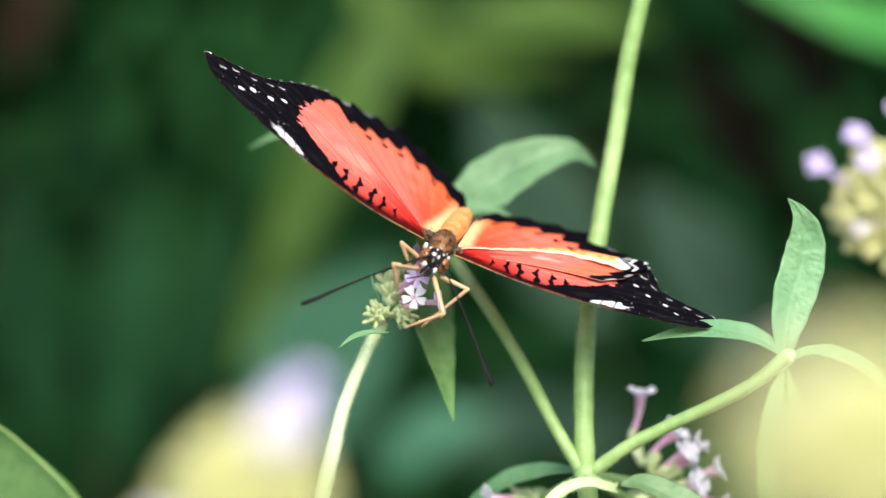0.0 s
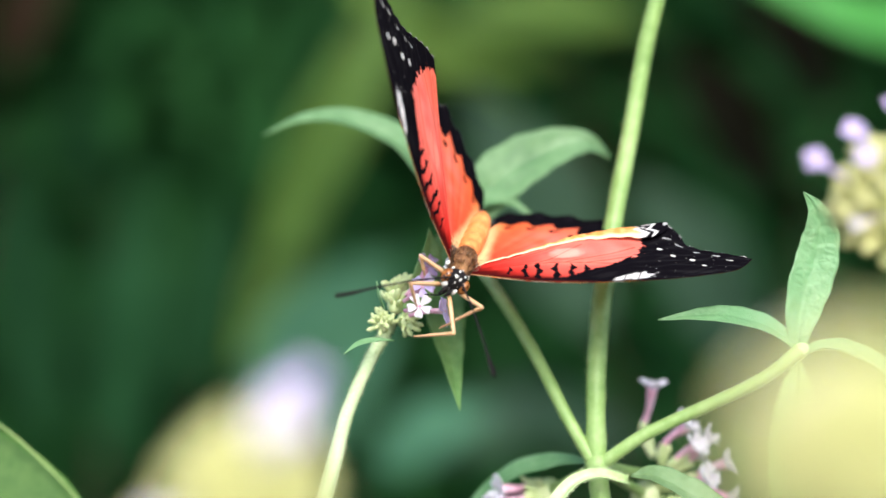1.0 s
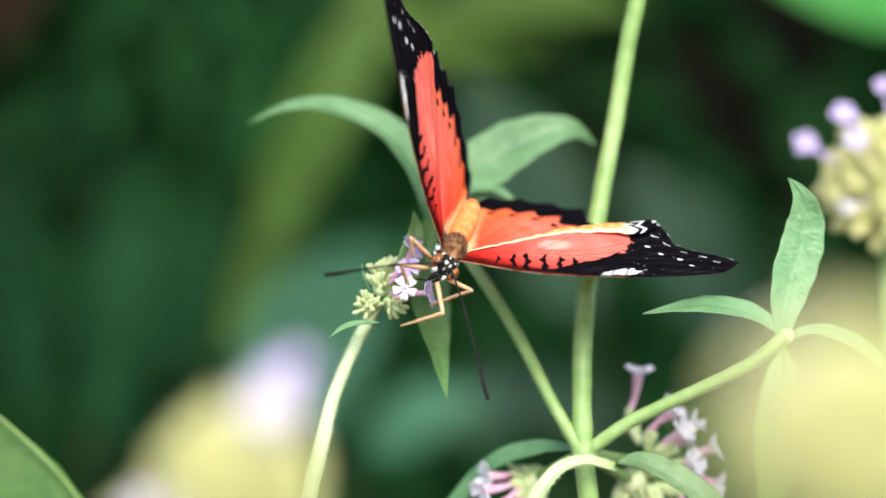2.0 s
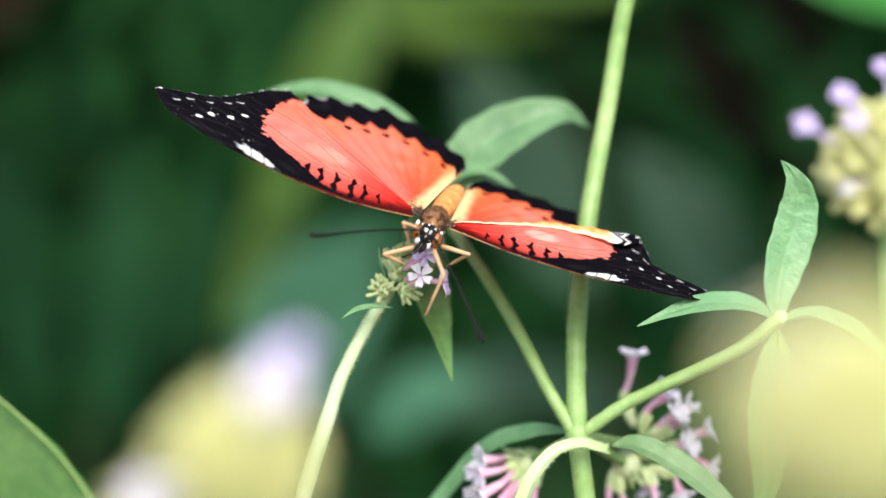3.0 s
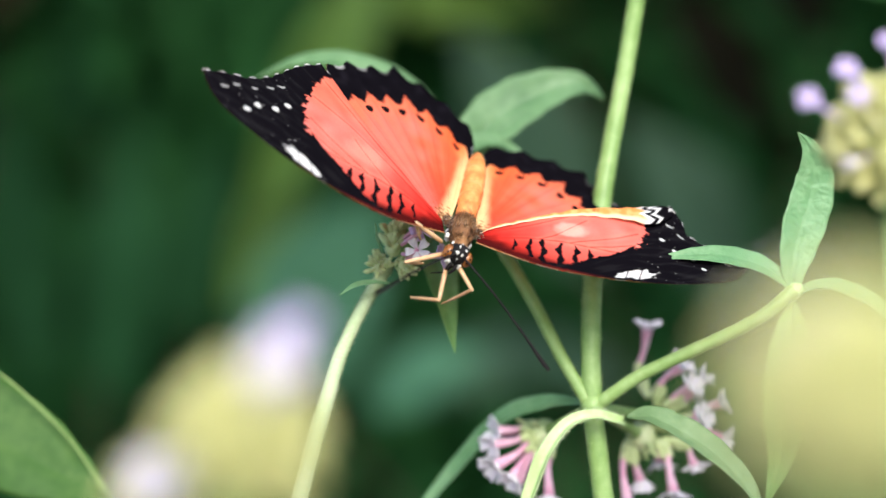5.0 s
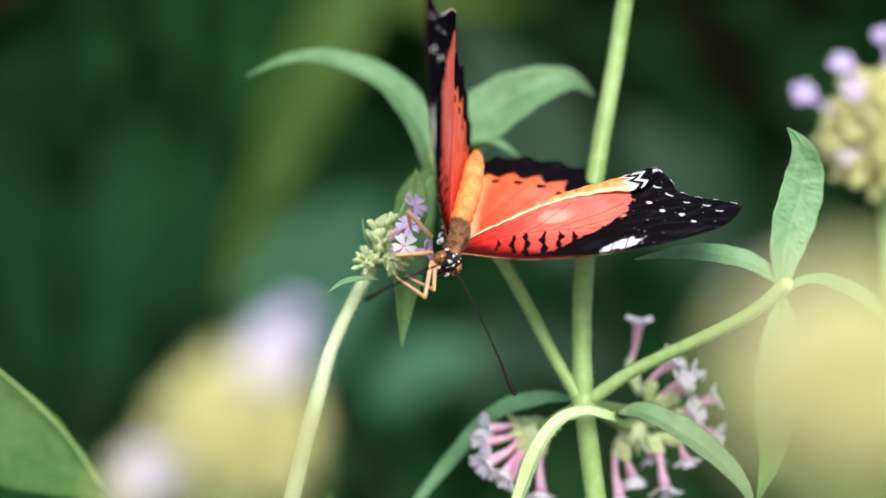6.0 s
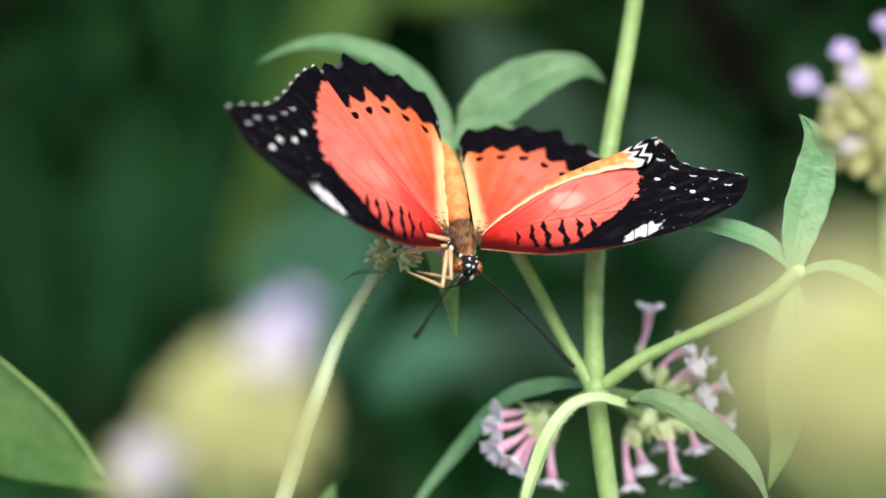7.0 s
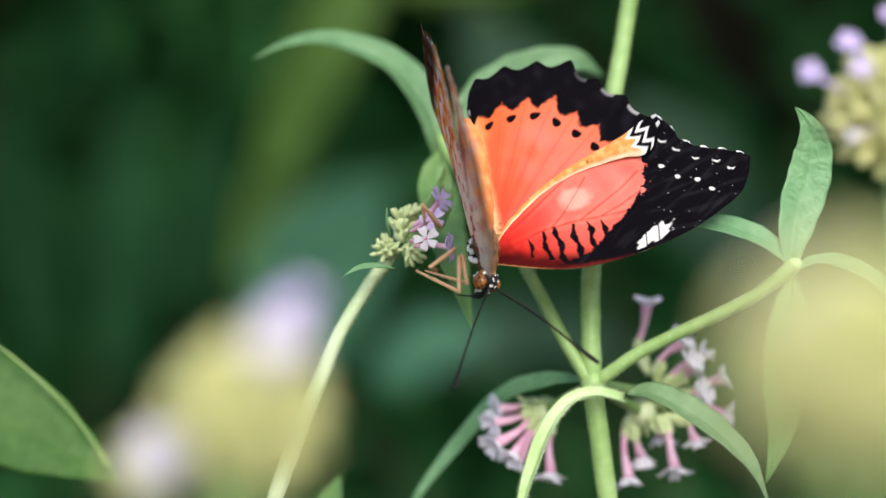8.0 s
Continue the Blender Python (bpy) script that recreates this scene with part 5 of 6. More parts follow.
    painted_sheen = blend(INK, (0.015, 0.014, 0.016), step(0.25, 0.95, math.sin(ray * 95 + 2 * nz(x * 0.3, y * 0.3, 36))) * step(20, 26, x) * (0.5 + 0.8 * nz(x * 0.5, y * 0.5, 12)))
    c = blend(c, painted_sheen, ink)
    # chalk-white patch on the front edge, cut by dark veins
    px, py = (22.6, 2.4) if side > 0 else (23.4, 2.6)
    ux, uy = (x - px) * 0.80 + (y - py) * 0.60, -(x - px) * 0.60 + (y - py) * 0.80
    q = math.hypot(ux / 3.4, uy / (0.95 + 0.14 * ux)) + 0.45 * nz(ux * 0.8, uy * 2.4, 5 + side)
    patch = 1 - step(0.85, 1.05, q)
    for cut in (-1.1, 1.3):
        patch *= step(0.06, 0.2, abs(ux - cut - uy * 0.8))
    white = patch
    if ink > 0.9:
        white = max(white, 0.45 * step(0.62, 0.74, nz(x * 2.4, y * 2.4, 33)) * step(22, 25, x))
        white = max(white, 0.006 * step(0.2, 0.5, nz((x - y) * 1.1, (x + y) * 0.12, 34)))
    for sx, sy in ROW_A:
        k = 0.74 if side > 0 else 1.0
        white = max(white, 1 - step(0.75, 1.15, math.hypot((x - sx) / 0.55 / k, (y - sy) / 0.45 / k) + 0.35 * nz(x * 2.2, y * 2.2, 1 + side)))
    for sx, sy in ROW_B:
        r = math.hypot((x - sx) / 0.62, (y - sy) / 0.46)
        r2 = math.hypot((x - sx - 0.12) / 0.62, (y - sy - 0.34) / 0.46)
        white = max(white, (0.85 if side > 0 else 0.6) * (1 - step(0.7, 1.05, r + 0.3 * nz(x * 2.5, y * 2.5, 7))) * step(0.85, 1.1, r2))
    if along is not None and edge < 0.42:
        white = max(white, step(0.05, 0.35, math.sin(along * 2.35 + 0.6)) * (1 - step(0.25, 0.42, edge)))
    return blend(c, CHALK, white)


HIND = [(-7.0, 24.8), (-6.9, 28.4), (-4.0, 31.2), (-0.2, 32.7), (3.6, 33.6), (7.4, 33.3), (10.8, 31.6), (14.0, 30.0), (17.0, 28.2), (19.2, 26.0), (20.4, 22.5), (20.6, 17.5), (18.5, 11.5)]
HIND_CELLS = 10


def hind_colour(x, y, f, along, n_along):
    """Pattern of the upper hindwing: f from root to edge, along the edge from the inner corner."""
    c = blend((0.89, 0.125, 0.048), (0.91, 0.20, 0.15), step(0.2, 0.8, f + 0.4 * nz(x * 0.3, y * 0.3, 3)) * step(0.1, 0.5, along))
    c = blend(c, (0.76, 0.050, 0.032), 0.85 * (1 - step(0.0, 0.6, f + 0.08 * nz(x * 0.6, y * 0.6, 74))) * step(0.1, 0.3, along))
    c = blend(c, (0.90, 0.185, 0.140), 0.8 * step(0.3, 0.7, along))
    inner = along + 0.02 * nz(y * 0.5, 0, 7)
    c = blend(AMBER, c, step(0.04, 0.17, inner))
    c = blend((0.93, 0.62, 0.30), c, step(0.025, 0.095, inner) * 0.85 + 0.15)
    d = ray_dist(x + 1.2, y - 1.8, -7.3, 23.6)[0]
    c = blend((0.94, 0.62, 0.31), c, 0.1 + 0.9 * step(1.3, 3.0, d + 0.3 * nz(x * 0.4, y * 0.4, 73)))
    if f < 0.16:
        c = blend((0.20, 0.08, 0.03), c, step(0.02, 0.16, f + 0.1 * nz(x * 2, y * 2, 6)))
    cell = along * HIND_CELLS
    k = cell - math.floor(cell)
    v = abs(k - 0.5) * 2
    if 0.2 < f < 0.85:
        c = blend((0.55, 0.07, 0.02), c, 0.74 + 0.26 * step(0.0, 0.08, abs(1 - v)))
    if f > 0.15:
        ray = (0.5 + 0.5 * nz(along * 34, f * 2.0, 71)) * step(0.15, 0.5, f)
        c = blend(c, (0.96, 0.30, 0.17), 0.35 * ray * (1 - v) * step(0.12, 0.3, along))
        c = blend(c, (0.93, 0.17, 0.035), 0.42 * step(0.58, 0.76, f + 0.06 * nz(along * 20, f * 4, 72)))
        c = blend(c, (0.70, 0.09, 0.04), 0.22 * step(0.86, 1.0, v) * step(0.1, 0.25, along))
    even = 0.755 + 0.03 * math.sin(along * 3) + 0.13 * step(0.70, 0.80, along)
    lim = even - 0.030 * (1 - v) + 0.012 + 0.014 * nz(x * 1.3, y * 1.3, 8)
    ink = step(lim - 0.012, lim + 0.012, f) if along > 0.012 else step(0.86, 0.9, f)
    if 0.08 < along < 0.72:
        if math.floor(cell) >= 1:
            r = math.hypot((k - 0.5) * 4.1 * f / 0.66, (f - even + 0.062) * 45) + 0.05 * nz(x * 1.4, y * 1.4, 2)
            ink = max(ink, 1 - step(0.85, 1.1, r))
    c = blend(c, blend(INK, (0.014, 0.012, 0.016), max(0, nz(x * 0.5, y * 0.5, 22))), ink)
    white = 0.0
    if f > 0.975 and v < 0.45:
        white = 0.5 * step(0.975, 0.99, f) * step(0.35, 0.75, along)
    if along < 0.05 and 0.86 < f < 0.95:
        white = max(white, 0.3 * step(0.0, 0.3, nz(x * 1.5, y * 1.5, 3) + 0.1))
    return blend(c, CHALK, white)


def under_colour(c, x, y):
    """The under side: cream and orange cells near the root with black-edged red marks, orange further out, black at the tip."""
    wob = 0.9 * nz(x * 0.25, y * 0.3, 40)
    d = blend((0.93, 0.80, 0.62), (0.90, 0.36, 0.10), step(10, 15, x + 2.5 * nz(x * 0.2, y * 0.3, 44)))
    d = blend(d, (0.93, 0.80, 0.62), step(0.1, 0.25, nz(x * 0.5, y * 0.25, 45)))
    cell = math.sin((x + wob) * 1.35 + 0.1 * y) * math.sin((y - wob) * 0.95)
    d = blend(d, INK, step(0.66, 0.72, cell))
    d = blend(d, (0.80, 0.06, 0.03), step(0.78, 0.84, cell))
    d = blend(d, CHALK, 0.9 * step(0.55, 0.66, -cell) * step(-0.2, 0.1, nz(x * 0.5, y * 0.4, 47)))
    return blend(d, c, 0.9 * step(22, 26, x))


def wing_mesh(grid, colours, unders, thick, sg):
    """A membrane of two skins from a grid of (x, y, z) in millimetres."""
    nr, nc = len(grid), len(grid[0])
    co, col = [], []
    for lift, cs in ((thick / 2, colours), (-thick / 2, unders)):
        for r in range(nr):
            for c in range(nc):
                x, y, z = grid[r][c]
                co.append((sg * x / 1000, y / 1000, (z + lift) / 1000))
                col.append(cs[r][c])
    n = nr * nc
    faces = []
    for r in range(nr - 1):
        for c in range(nc - 1):
            q = (r * nc + c, r * nc + c + 1, (r + 1) * nc + c + 1, (r + 1) * nc + c)
            faces.append(q if sg < 0 else q[::-1])
            q = tuple(v + n for v in q)
            faces.append(q[::-1] if sg < 0 else q)
    rim = [c for c in range(nc)] + [r * nc + nc - 1 for r in range(1, nr)] + [(nr - 1) * nc + c for c in range(nc - 2, -1, -1)] + [r * nc for r in range(nr - 2, 0, -1)]
    for a, b in zip(rim, rim[1:] + rim[:1]):
        faces.append((a, b, b + n, a + n) if sg > 0 else (b, a, a + n, b + n))
    me = bpy.data.meshes.new("wing")
    me.from_pydata(co, [], faces)
    at = me.color_attributes.new("pattern", "FLOAT_COLOR", "POINT")
    at.data.foreach_set("color", [v for c in col for v in (*c, 1.0)])
    me.polygons.foreach_set("use_smooth", [True] * len(me.polygons))
    me.materials.append(WING)
    me.update()
    return me


def fold_lift(x):
    return 1.8 * step(3, 16, x) * (1 - step(25.5, 29, x))


def fore_wing(parent, sg):
    folded = sg > 0
    n, m = 330, 150
    top = spline2(COSTA, n)
    low = spline2((INNER_FOLDED if folded else INNER)[::-1], 1000) + spline2((OUTER_FOLDED if folded else OUTER)[::-1], 1000)[1:]
    inner_len = sum((b - a).length for a, b in zip(low[:1000], low[1:1001]))
    lens = [0.0]
    for a, b in zip(low, low[1:]):
        lens.append(lens[-1] + (b - a).length)
    grid, cols, und = [], [], []
    j = 0
    for i in range(n + 1):
        s = lens[-1] * i / n
        while j < len(lens) - 2 and lens[j + 1] < s:
            j += 1
        p = low[j].lerp(low[j + 1], (s - lens[j]) / max(lens[j + 1] - lens[j], 1e-9))
        on_outer = s > inner_len
        if on_outer:
            a = s - inner_len
            p = p + Vector((-0.3, -0.75, 0)).normalized() * 0.38 * (0.5 + 0.5 * math.cos(a * 2.35 * 1.0 + 2.2)) * step(0, 1, a)
        g, cc, uu = [], [], []
        for k in range(m + 1):
            f = k / m
            q = top[i].lerp(p, f)
            chord = (p - top[i]).length
            z = 0.35 * math.sin(f * math.pi) * chord / 20 + 0.06 * math.sin(f * 26 + i * 0.01) - 0.0016 * (q.x - 10) ** 2 * (1 if q.x > 10 else 0) * 0.6
            if folded:
                z += fold_lift(q.x) * f ** 2.5
            c = fore_colour(q.x, q.y, (1 - f) * chord, sg, (s - inner_len) if on_outer else None)
            g.append((q.x, q.y, z))
            cc.append(c)
            uu.append(under_colour(c, q.x, q.y))
        grid.append(g)
        cols.append(cc)
        und.append(uu)
    ob = new("forewing", wing_mesh(grid, cols, und, 0.10, sg))
    ob.parent = parent
    tagged(ob, "orange-red forewing with a black tip and white spots")
    if folded:
        build_fold(ob, sg)
    return ob


def build_fold(fw, sg):
    """The torn inner edge, turned up to show its amber under side with a white zigzag."""
    up = spline2(INNER_FOLDED[::-1], 160)
    lowp = [(-0.3, 2.3), (2.3, 5.6), (6.8, 9.8), (11.0, 12.1), (15.4, 13.5), (19.6, 14.5), (23.2, 15.0), (25.6, 18.8)]
    dn = spline2(lowp, 160)
    grid, cols = [], []
    for i in range(161):
        g, cc = [], []
        for k in range(31):
            f = k / 30
            q = up[i].lerp(dn[i], f)
            w = (up[i] - dn[i]).length
            z = 0.22 + fold_lift(q.x) * (1 - 0.35 * f) + 0.9 * math.sin(f * math.pi * 0.85) * min(w, 3) / 3 + 0.25 * nz(q.x * 0.6, q.y * 0.6, 50)
            c = blend((0.90, 0.33, 0.09), (0.92, 0.46, 0.17), step(-0.2, 0.3, nz(q.x, q.y, 51)))
            c = blend((0.93, 0.74, 0.50), c, step(0.05, 0.24 + 0.2 * step(12, 4, q.x), abs(f - 0.97)))
            if i > 112:
                u, v = (i - 112) / 48, f
                zig = u - 0.30 - 0.17 * abs(((v * 2.3) % 1) - 0.5) * 2
                ink = step(0.04, 0.07, zig)
                c = blend(c, INK, ink)
                for off in (0.07, 0.27):
                    c = blend(CHALK, c, step(0.03, 0.055, abs(zig - off)))
                if u > 0.9:
                    c = blend(c, CHALK, 0.7 * step(0.2, 0.5, math.sin(v * 12)))
            elif 92 < i < 100 and 0.3 < f < 0.7:
                c = blend(c, (0.12, 0.05, 0.02), 0.7 * step(0.1, 0.3, nz(q.x * 2, q.y * 2, 52) + 0.15))
            g.append((q.x, q.y, z))
            cc.append(c)
        grid.append(g)
        cols.append(cc)
    ob = new("folded_edge", wing_mesh(grid, cols, cols, 0.08, sg))
    ob.parent = fw
    tagged(ob, "upturned amber wing edge with a white zigzag on black")


def hind_wing(parent, sg):
    n, m = 400, 200
    edge = spline2(HIND, n)
    root = Vector((-1.2, 1.8, 0))
    grid, cols, und = [], [], []
    for i in range(n + 1):
        a = i / n
        p = edge[i]
        cell = a * HIND_CELLS
        k = cell - math.floor(cell)
        d = (p - root).normalized()
        p = p + d * (0.75 * (1 - abs(k - 0.02 if k < 0.5 else k - 1.02) * 4) * step(0.0, 0.05, a) * step(1.0, 0.8, a) if (k < 0.25 or k > 0.75) else 0) - d * 0.35 * (1 if 0.25 <= k <= 0.75 else 0) * math.sin((k - 0.25) * 2 * math.pi)
        p = p + d * 0.8 * math.exp(-((a - 0.40) / 0.03) ** 2)
        g, cc, uu = [], [], []
        for q in range(m + 1):
            f = q / m
            pt = root.lerp(p, f)
            z = -0.35 + 0.5 * math.sin(f * 2.6) * 0.8 + 0.06 * math.cos(a * HIND_CELLS * 6.283) * f + 0.7 * (1 - step(0.0, 0.10, a)) * f * (1.2 - f) - 0.4 * f * f
            c = hind_colour(pt.x, pt.y, f, a, n)
            g.append((pt.x, pt.y, z))
            cc.append(c)
            uu.append(under_colour(c, pt.y - 2, pt.x))
        grid.append(g)
        cols.append(cc)
        und.append(uu)
    ob = new("hindwing", wing_mesh(grid, cols, und, 0.10, -sg))
    # the grid runs the other way round, so turn the mirror back
    for v in ob.data.vertices:
        v.co.x = -v.co.x
    ob.parent = parent
    return tagged(ob, "orange hindwing with a black scalloped edge and dots")


def ellipsoid(centre, size, segs=20, rings=14, rough=0.0, seed=0.0):
    bm = bmesh.new()
    bmesh.ops.create_uvsphere(bm, u_segments=segs, v_segments=rings, radius=0.5)
    for v in bm.verts:
        q = v.co.copy()
        k = 1 + rough * noise.noise(q * 6 + Vector((seed, 0, 0)))
        v.co = Vector([(c + a * s * k) / 1000 for c, a, s in zip(centre, q, size)])
    return bm


def bp(name, bm, mat, parent, label=""):
    return part(name, bm, mat, parent, label)


def build_butterfly():
    rng = random.Random(8)
    b = new("butterfly")
    b.empty_display_size = 0.01
    tagged(b, "orange lacewing butterfly with black white-spotted wing tips on verbena", "butterfly")
    mm = lambda *v: Vector(v) / 1000
    # thorax with a coat of fine hair, dark tufts at the wing roots
    thorax = bp("thorax", ellipsoid((0.1, 1.8, -0.4), (3.7, 7.2, 4.0), 24, 18, 0.14), FUR, b, "brown furry thorax")

    def hairs(count, centre, size, length, lean, width):
        bm = bmesh.new()
        for _ in range(count):
            a, z = rng.random() * 6.283, rng.uniform(-1, 1)
            r = math.sqrt(1 - z * z)
            nrm = Vector((r * math.cos(a), z, r * math.sin(a)))
            p = Vector([q + m * h for q, m, h in zip(centre, nrm, size)])
            tip = p + nrm * rng.uniform(*length) + Vector((rng.uniform(-0.2, 0.2), rng.uniform(*lean), rng.uniform(-0.2, 0.2)))
            s = nrm.orthogonal().normalized() * width
            c = nrm.cross(s)
            v = [bm.verts.new(q / 1000) for q in (p + s, p - s * 0.5 + c, p - s * 0.5 - c, tip)]
            for q in ((0, 1, 3), (1, 2, 3), (2, 0, 3)):
                bm.faces.new([v[k] for k in q])
        return bm

    tagged(bp("fur", hairs(7500, (0.1, 1.8, -0.4), (1.85, 3.6, 2.0), (0.06, 0.32), (0.5, 1.2), 0.028), HAIR, thorax), "brown and grey hairs", kind="stuff")
    tagged(bp("fur", hairs(1100, (0.1, 6.4, -0.2), (1.4, 2.4, 1.5), (0.05, 0.3), (0.4, 1.4), 0.04), HAIR, thorax), "brown and grey hairs", kind="stuff")
    tagged(bp("fur", hairs(800, (0.1, 9.5, 0.1), (1.42, 3.2, 1.55), (0.02, 0.12), (0.3, 1.0), 0.035), HAIR, thorax), "brown and grey hairs", kind="stuff")
    for s in (-1, 1):
        tagged(bp("tuft", hairs(420, (s * 2.4, 1.7, 0.3), (0.9, 1.3, 0.25), (0.02, 0.2), (0.0, 0.5), 0.045), TUFT, thorax), "dark hair tuft at the wing root", kind="stuff")
    for k, (fx, fy, fz, sx, sy, sz) in enumerate([(-1.75, 0.2, -1.0, 0.7, 0.9, 1.0), (-1.85, 1.7, -1.3, 0.6, 1.0, 0.9), (-1.8, 3.2, -1.1, 0.6, 0.9, 0.9), (-1.4, 0.9, -2.0, 0.8, 1.1, 0.7), (-1.4, 2.6, -2.1, 0.8, 1.1, 0.7), (1.9, 0.6, -1.2, 0.6, 0.9, 0.9), (1.9, 2.4, -1.3, 0.6, 1.0, 0.9)]):
        bp("white_spot", ellipsoid((fx, fy, fz), (sx, sy, sz), 8, 6, 0.5, k * 2.3), WHITE, thorax)
        bp("black_spot", ellipsoid((fx * 1.02, fy + 0.75, fz + 0.1), (0.5, 0.5, 0.6), 8, 6, 0.5, k * 3.1), BLACK, thorax)
    # abdomen in rings
    path = [mm(0.1, 4.0, -0.4), mm(0.1, 8, 0.1), mm(0.1, 13, 0.4), mm(0.0, 18, 0.3), mm(0.0, 22.5, -0.2)]
    bm = bmesh.new()
    pp = smooth_path(path, 14)
    rings = []
    for i, p in enumerate(pp):
        f = i / (len(pp) - 1)
        r = lerp_list([1.35, 1.52, 1.66, 1.68, 1.62, 1.52, 1.28, 0.62], f) * (1 + 0.045 * math.sin(f * 8 * 2 * math.pi)) / 1000
        rings.append([bm.verts.new(p + Vector((math.cos(a) * r, 0, math.sin(a) * r * 1.1))) for a in (2 * math.pi * k / 16 for k in range(16))])
    for a, c in zip(rings, rings[1:]):
        for k in range(16):
            bm.faces.new((a[k], a[(k + 1) % 16], c[(k + 1) % 16], c[k])[::-1])
    bm.faces.new(rings[0])
    bm.faces.new(rings[-1][::-1])
    bp("abdomen", bm, ABDOMEN, b, "ringed orange abdomen")
    # head
    hx, hy, hz = 0.5, -2.4, -1.4
    head = bp("head", ellipsoid((hx, hy, hz), (3.5, 3.3, 3.5), 20, 14, 0.08), BLACK, b, "black head with white spots")
    bp("neck", ellipsoid((0.3, -1.6, -0.9), (2.6, 2.4, 2.5), 16, 10, 0.1), FUR, b)
    for s in (-1, 1):
        bp("eye", ellipsoid((hx + s * 1.42, hy - 0.3, hz - 0.05), (1.75, 2.3, 2.4), 18, 12), EYE_BROWN, head, "glossy brown spotted eye")
    for k, (dx, dy, dz, sx, sy, sz) in enumerate([
        (-0.45, -1.25, 0.95, 0.30, 0.4, 0.85), (0.42, -1.3, 0.85, 0.35, 0.4, 0.55), (0.05, -1.6, 0.25, 0.28, 0.3, 0.7), (-0.5, -1.5, -0.15, 0.55, 0.3, 0.28), (0.6, -1.45, -0.25, 0.45, 0.3, 0.4),
        (-0.35, -0.35, 1.65, 0.3, 0.6, 0.3), (0.55, -0.5, 1.55, 0.5, 0.35, 0.3), (0.05, 0.35, 1.7, 0.28, 0.45, 0.3), (-1.0, 0.75, 1.05, 0.8, 0.45, 0.6), (1.0, 0.7, 1.05, 0.6, 0.4, 0.5),
        (-0.85, -1.25, -0.95, 0.7, 0.8, 1.1), (0.8, -1.25, -1.0, 0.6, 0.7, 0.9), (-1.1, 0.8, -0.8, 0.6, 1.1, 0.7)]):
        bp("white_spot", ellipsoid((hx + dx * 0.93, hy + dy * 0.93, hz + dz * 0.93), (sx * (1.65 - 0.6 * (k % 2)), sy, sz * (0.95 + 0.5 * (k % 2))), 10, 8, 1.1, k * 1.7), WHITE, head)
    for s in (-1, 1):
        part("palp", tube([mm(hx + s * 0.4, hy - 1.1, hz - 0.8), mm(hx + s * 0.45 - 0.2, hy - 1.7, hz - 1.6), mm(hx + s * 0.4 - 0.5, hy - 1.9, hz - 2.4)], [0.28, 0.28, 0.10], 8), BLACK, head)
    part("proboscis", tube([mm(hx, hy - 1.2, hz - 1.2), mm(hx - 0.6, hy - 1.5, hz - 2.6), mm(hx - 2.2, hy - 1.0, hz - 4.2)], [0.16, 0.12, 0.08], 6), BLACK, head)
    ants = []
    for s in (1, -1):
        pts = [mm(0, 0, 0), mm(0.15 * s, -7, 0.3), mm(0.1 * s, -14, 0.2), mm(0, -18, 0), mm(0, -20.3, 0)]
        ants.append(bp("antenna", tube(pts, [0.16, 0.15, 0.15, 0.17, 0.25, 0.34, 0.28], 8), BLACK, b, "thin black clubbed antenna"))
    fws = [fore_wing(b, s) for s in (1, -1)]
    hws = [hind_wing(b, s) for s in (1, -1)]
    # legs: a thigh along x from the hip, and a shin along x from the knee
    legs, shins = [], []
    for thigh, shin in LEG_SIZES:
        bm = tube([mm(0, 0, 0), mm(thigh * 0.3, 0, 0.12), mm(thigh * 0.7, 0, 0.08), mm(thigh, 0, 0)], [0.30, 0.36, 0.33, 0.30, 0.27], 8, 5)
        bmesh.ops.create_icosphere(bm, subdivisions=1, radius=0.00031, matrix=Matrix.Translation(mm(thigh, 0, 0)))
        legs.append(bp("leg", bm, LEGSKIN, b, "slender buff leg"))
        rng_l = random.Random(int(thigh * 100))
        pts = [mm(0, 0, 0), mm(shin * 0.5, 0, 0.1), mm(shin * 0.62, 0, 0.14), mm(shin, 0, -0.25)]
        bm = tube(pts, [0.27, 0.25, 0.22, 0.19, 0.16, 0.12], 8, 5)
        add_hairs(bm, pts, [0.24, 0.2, 0.14], 60, 0.3, rng_l)
        shins.append(bp("shin", bm, LEGSKIN, legs[-1]))
    return b, fws, hws, ants, legs, shins


def motions():
    walk(plant, PLANT)
    walk(hanging, [(t, pose(*hang_at) @ pose(0, 0, 0, 0, a, 0)) for t, a in SWING])
    walk(side_leaf, [(t, pose(*side_at) @ pose(0, 0, 0, 0, a, b)) for t, a, b in NOD])
    walk(stalk, STALK)
    walk(butterfly, BODY)
    for ob, rows in zip(forewings + hindwings + antennae, (FORE_R, FORE_L, HIND_R, HIND_L, ANT_R, ANT_L)):
        walk(ob, rows)
    for ob, rows in zip(legs + shins, (LEG_REAR, LEG_HIND, LEG_MID, LEG_FRONT, SHIN_REAR, SHIN_HIND, SHIN_MID, SHIN_FRONT)):
        walk(ob, rows)


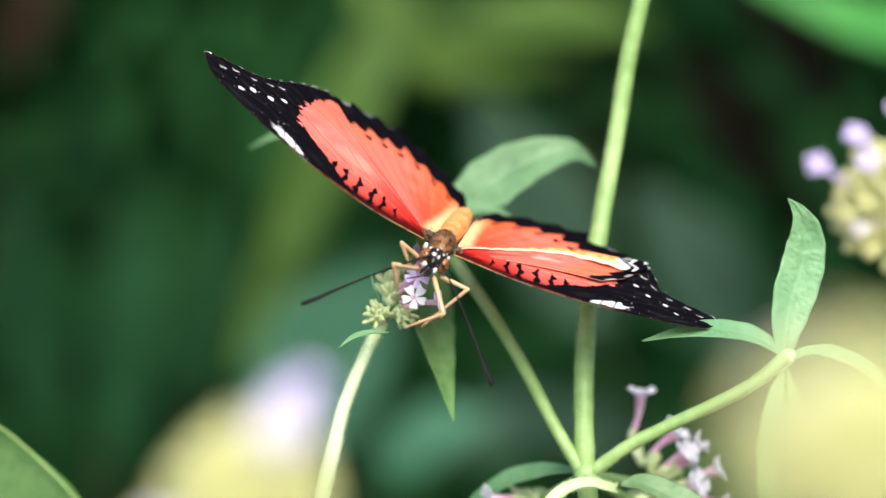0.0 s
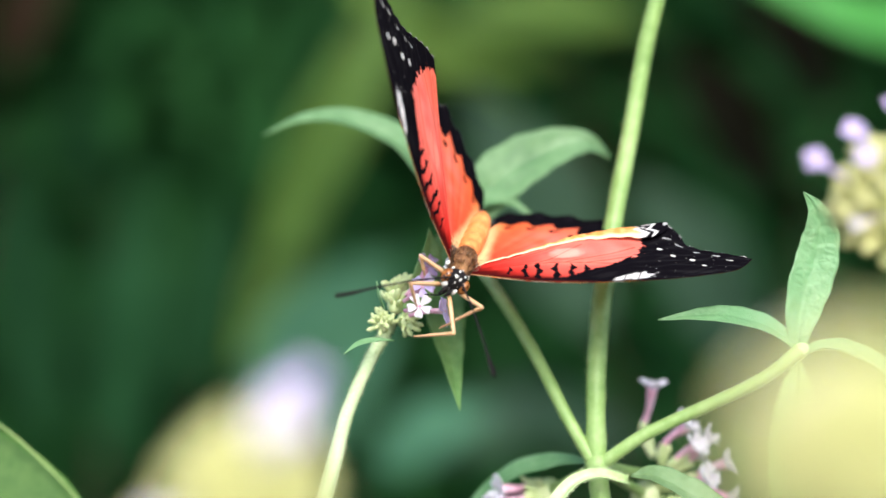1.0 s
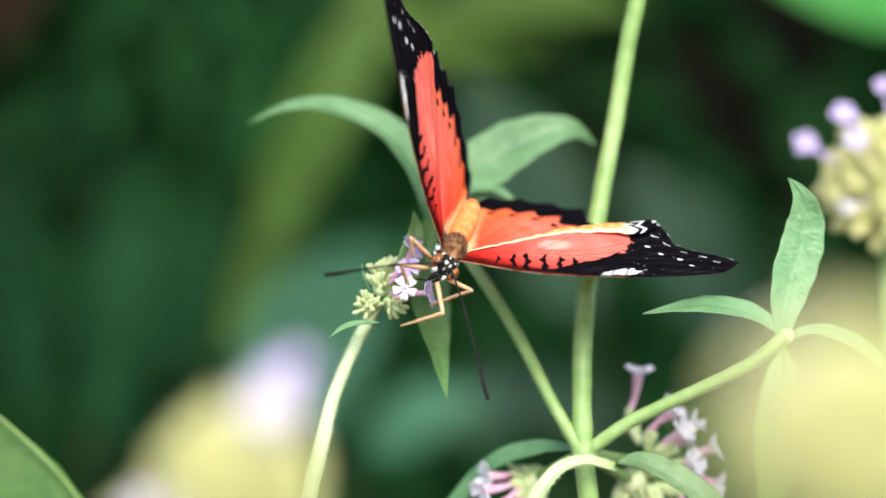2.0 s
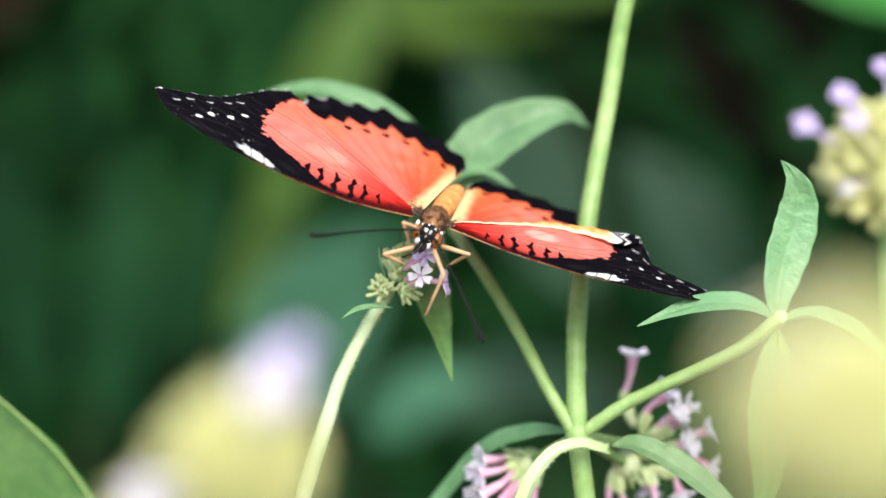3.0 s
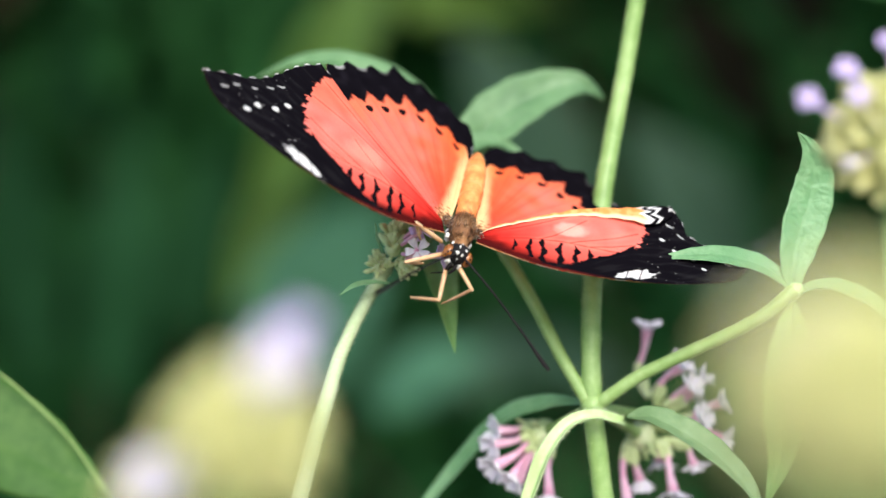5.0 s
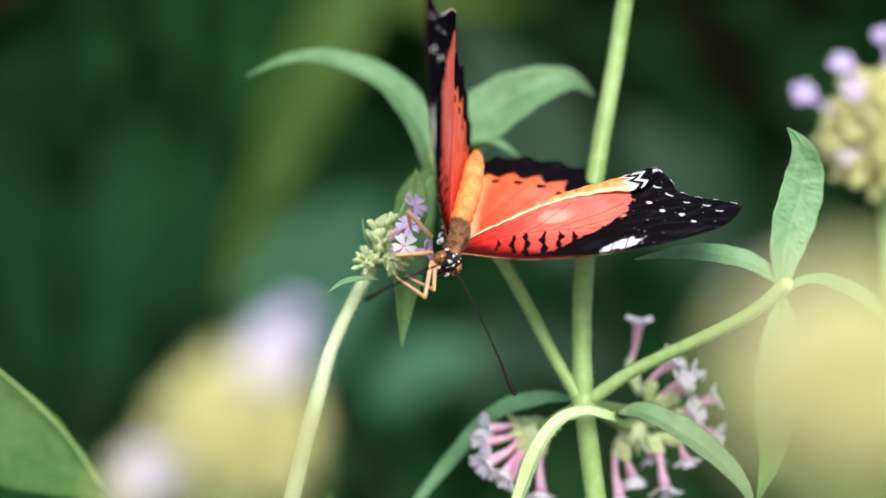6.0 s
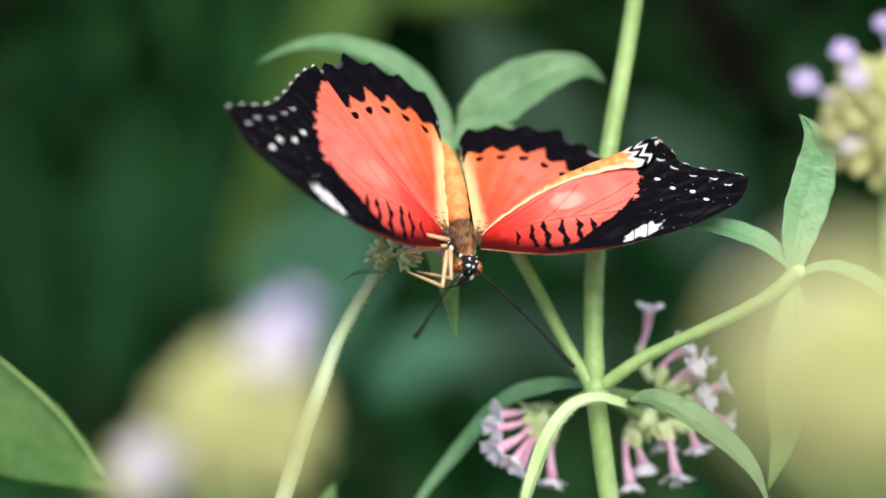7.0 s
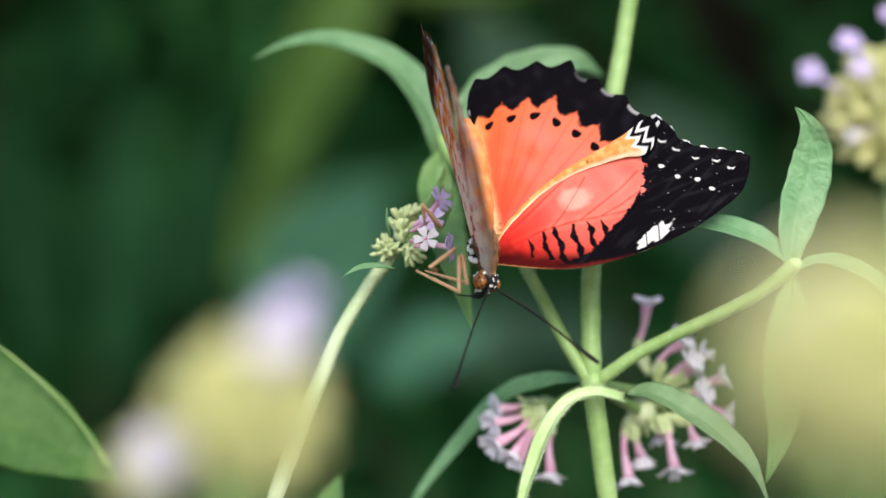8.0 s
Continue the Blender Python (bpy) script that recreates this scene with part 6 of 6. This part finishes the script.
build_ground()
build_hedge()
for foot, leaves, mat, label in (
    ((-0.205, 1.306, 0), [((-0.109, 1.254, 0.881), (-0.006, 1.216, 1.079), 21, (0.2, -1, 0.4)), ((-0.128, 1.306, 0.823), (-0.064, 1.280, 0.964), 17, (0.2, -1, 0.4))], HEDGE_SUNLIT, "thin twig with yellow-green leaves, painted lighter as if sunlit"),
    ((0.128, 1.357, 0), [((0.130, 1.306, 1.040), (-0.012, 1.254, 1.030), 22, (0.1, -0.9, 0.8)), ((0.010, 1.331, 1.000), (-0.066, 1.270, 1.072), 24, (0, -1, 0.6)), ((0.060, 1.33, 1.085), (-0.075, 1.28, 1.075), 22, (0, -1, 0.7))], HEDGE_SUNLIT_BRIGHT, "thin twig with yellow-green leaves, painted lighter as if sunlit"),
    ((0.166, 1.408, 0), [((0.118, 1.370, 1.048), (0.036, 1.331, 1.058), 17, (0.1, -0.9, 0.8))], HEDGE_PALE, "thin twig with a pale straw-coloured leaf"),
    ((0.154, 1.216, 0), [((0.090, 1.178, 0.849), (0.013, 1.152, 0.990), 34, (0, -1, 0.7)), ((0.179, 1.203, 0.836), (0.102, 1.152, 0.938), 31, (0, -1, 0.6))], HEDGE_GREY, "dark twig with broad grey-green leaves"),
    ((0.026, 1.280, 0), [((-0.040, 1.229, 0.772), (0.030, 1.190, 0.805), 22, (0, -1, 0.7)), ((-0.077, 1.254, 0.772), (-0.026, 1.216, 0.900), 24, (0, -1, 0.5)), ((-0.118, 1.27, 0.80), (-0.040, 1.23, 0.895), 24, (0.1, -1, 0.6))], HEDGE_TEAL, "dark twig with broad blue-green leaves"),
    ((0.070, 1.30, 0), [((0.085, 1.28, 0.808), (-0.025, 1.24, 0.768), 21, (0.1, -1, 0.6)), ((0.120, 1.29, 0.775), (0.040, 1.25, 0.802), 17, (0, -1, 0.6))], HEDGE_GREY, "dark twig with drooping grey-green leaves"),
    # upright leaves added to lift the tone of the left background
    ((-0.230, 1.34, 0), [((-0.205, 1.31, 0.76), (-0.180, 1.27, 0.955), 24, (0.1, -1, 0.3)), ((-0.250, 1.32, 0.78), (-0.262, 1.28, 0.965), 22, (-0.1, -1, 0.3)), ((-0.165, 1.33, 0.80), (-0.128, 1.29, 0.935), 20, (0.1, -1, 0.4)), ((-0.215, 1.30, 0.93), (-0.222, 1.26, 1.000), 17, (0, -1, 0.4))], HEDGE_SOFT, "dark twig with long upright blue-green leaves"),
    ((0.115, 1.34, 0), [((0.085, 1.31, 1.018), (-0.020, 1.25, 1.004), 20, (0.1, -0.9, 0.8)), ((0.052, 1.32, 0.965), (-0.002, 1.27, 1.020), 14, (0, -1, 0.6))], HEDGE_SUNLIT_BRIGHT, "thin twig with yellow-green leaves, painted lighter as if sunlit"),
    ((0.215, 1.30, 0), [((0.205, 1.27, 0.930), (0.130, 1.22, 1.020), 26, (0, -1, 0.5)), ((0.245, 1.28, 0.985), (0.165, 1.23, 1.062), 24, (0, -1, 0.5))], HEDGE_SHADE, "dark brown twig with broad leaves painted near-black for background shade"),
    ((-0.333, 1.357, 0), [((-0.275, 1.306, 1.009), (-0.230, 1.280, 1.092), 18, (0.1, -1, 0.4))], DRY, "thin twig with a dry brown leaf"),
):
    shrub_branch(foot, leaves, label, mat)
plant = build_tall_plant()
hanging, hang_at = build_hanging_leaf(plant)
side_leaf, side_at = build_side_leaf(plant)
stalk = build_stalk()
build_flowers()
build_single_leaves()
butterfly, forewings, hindwings, antennae, legs, shins = build_butterfly()
motions()
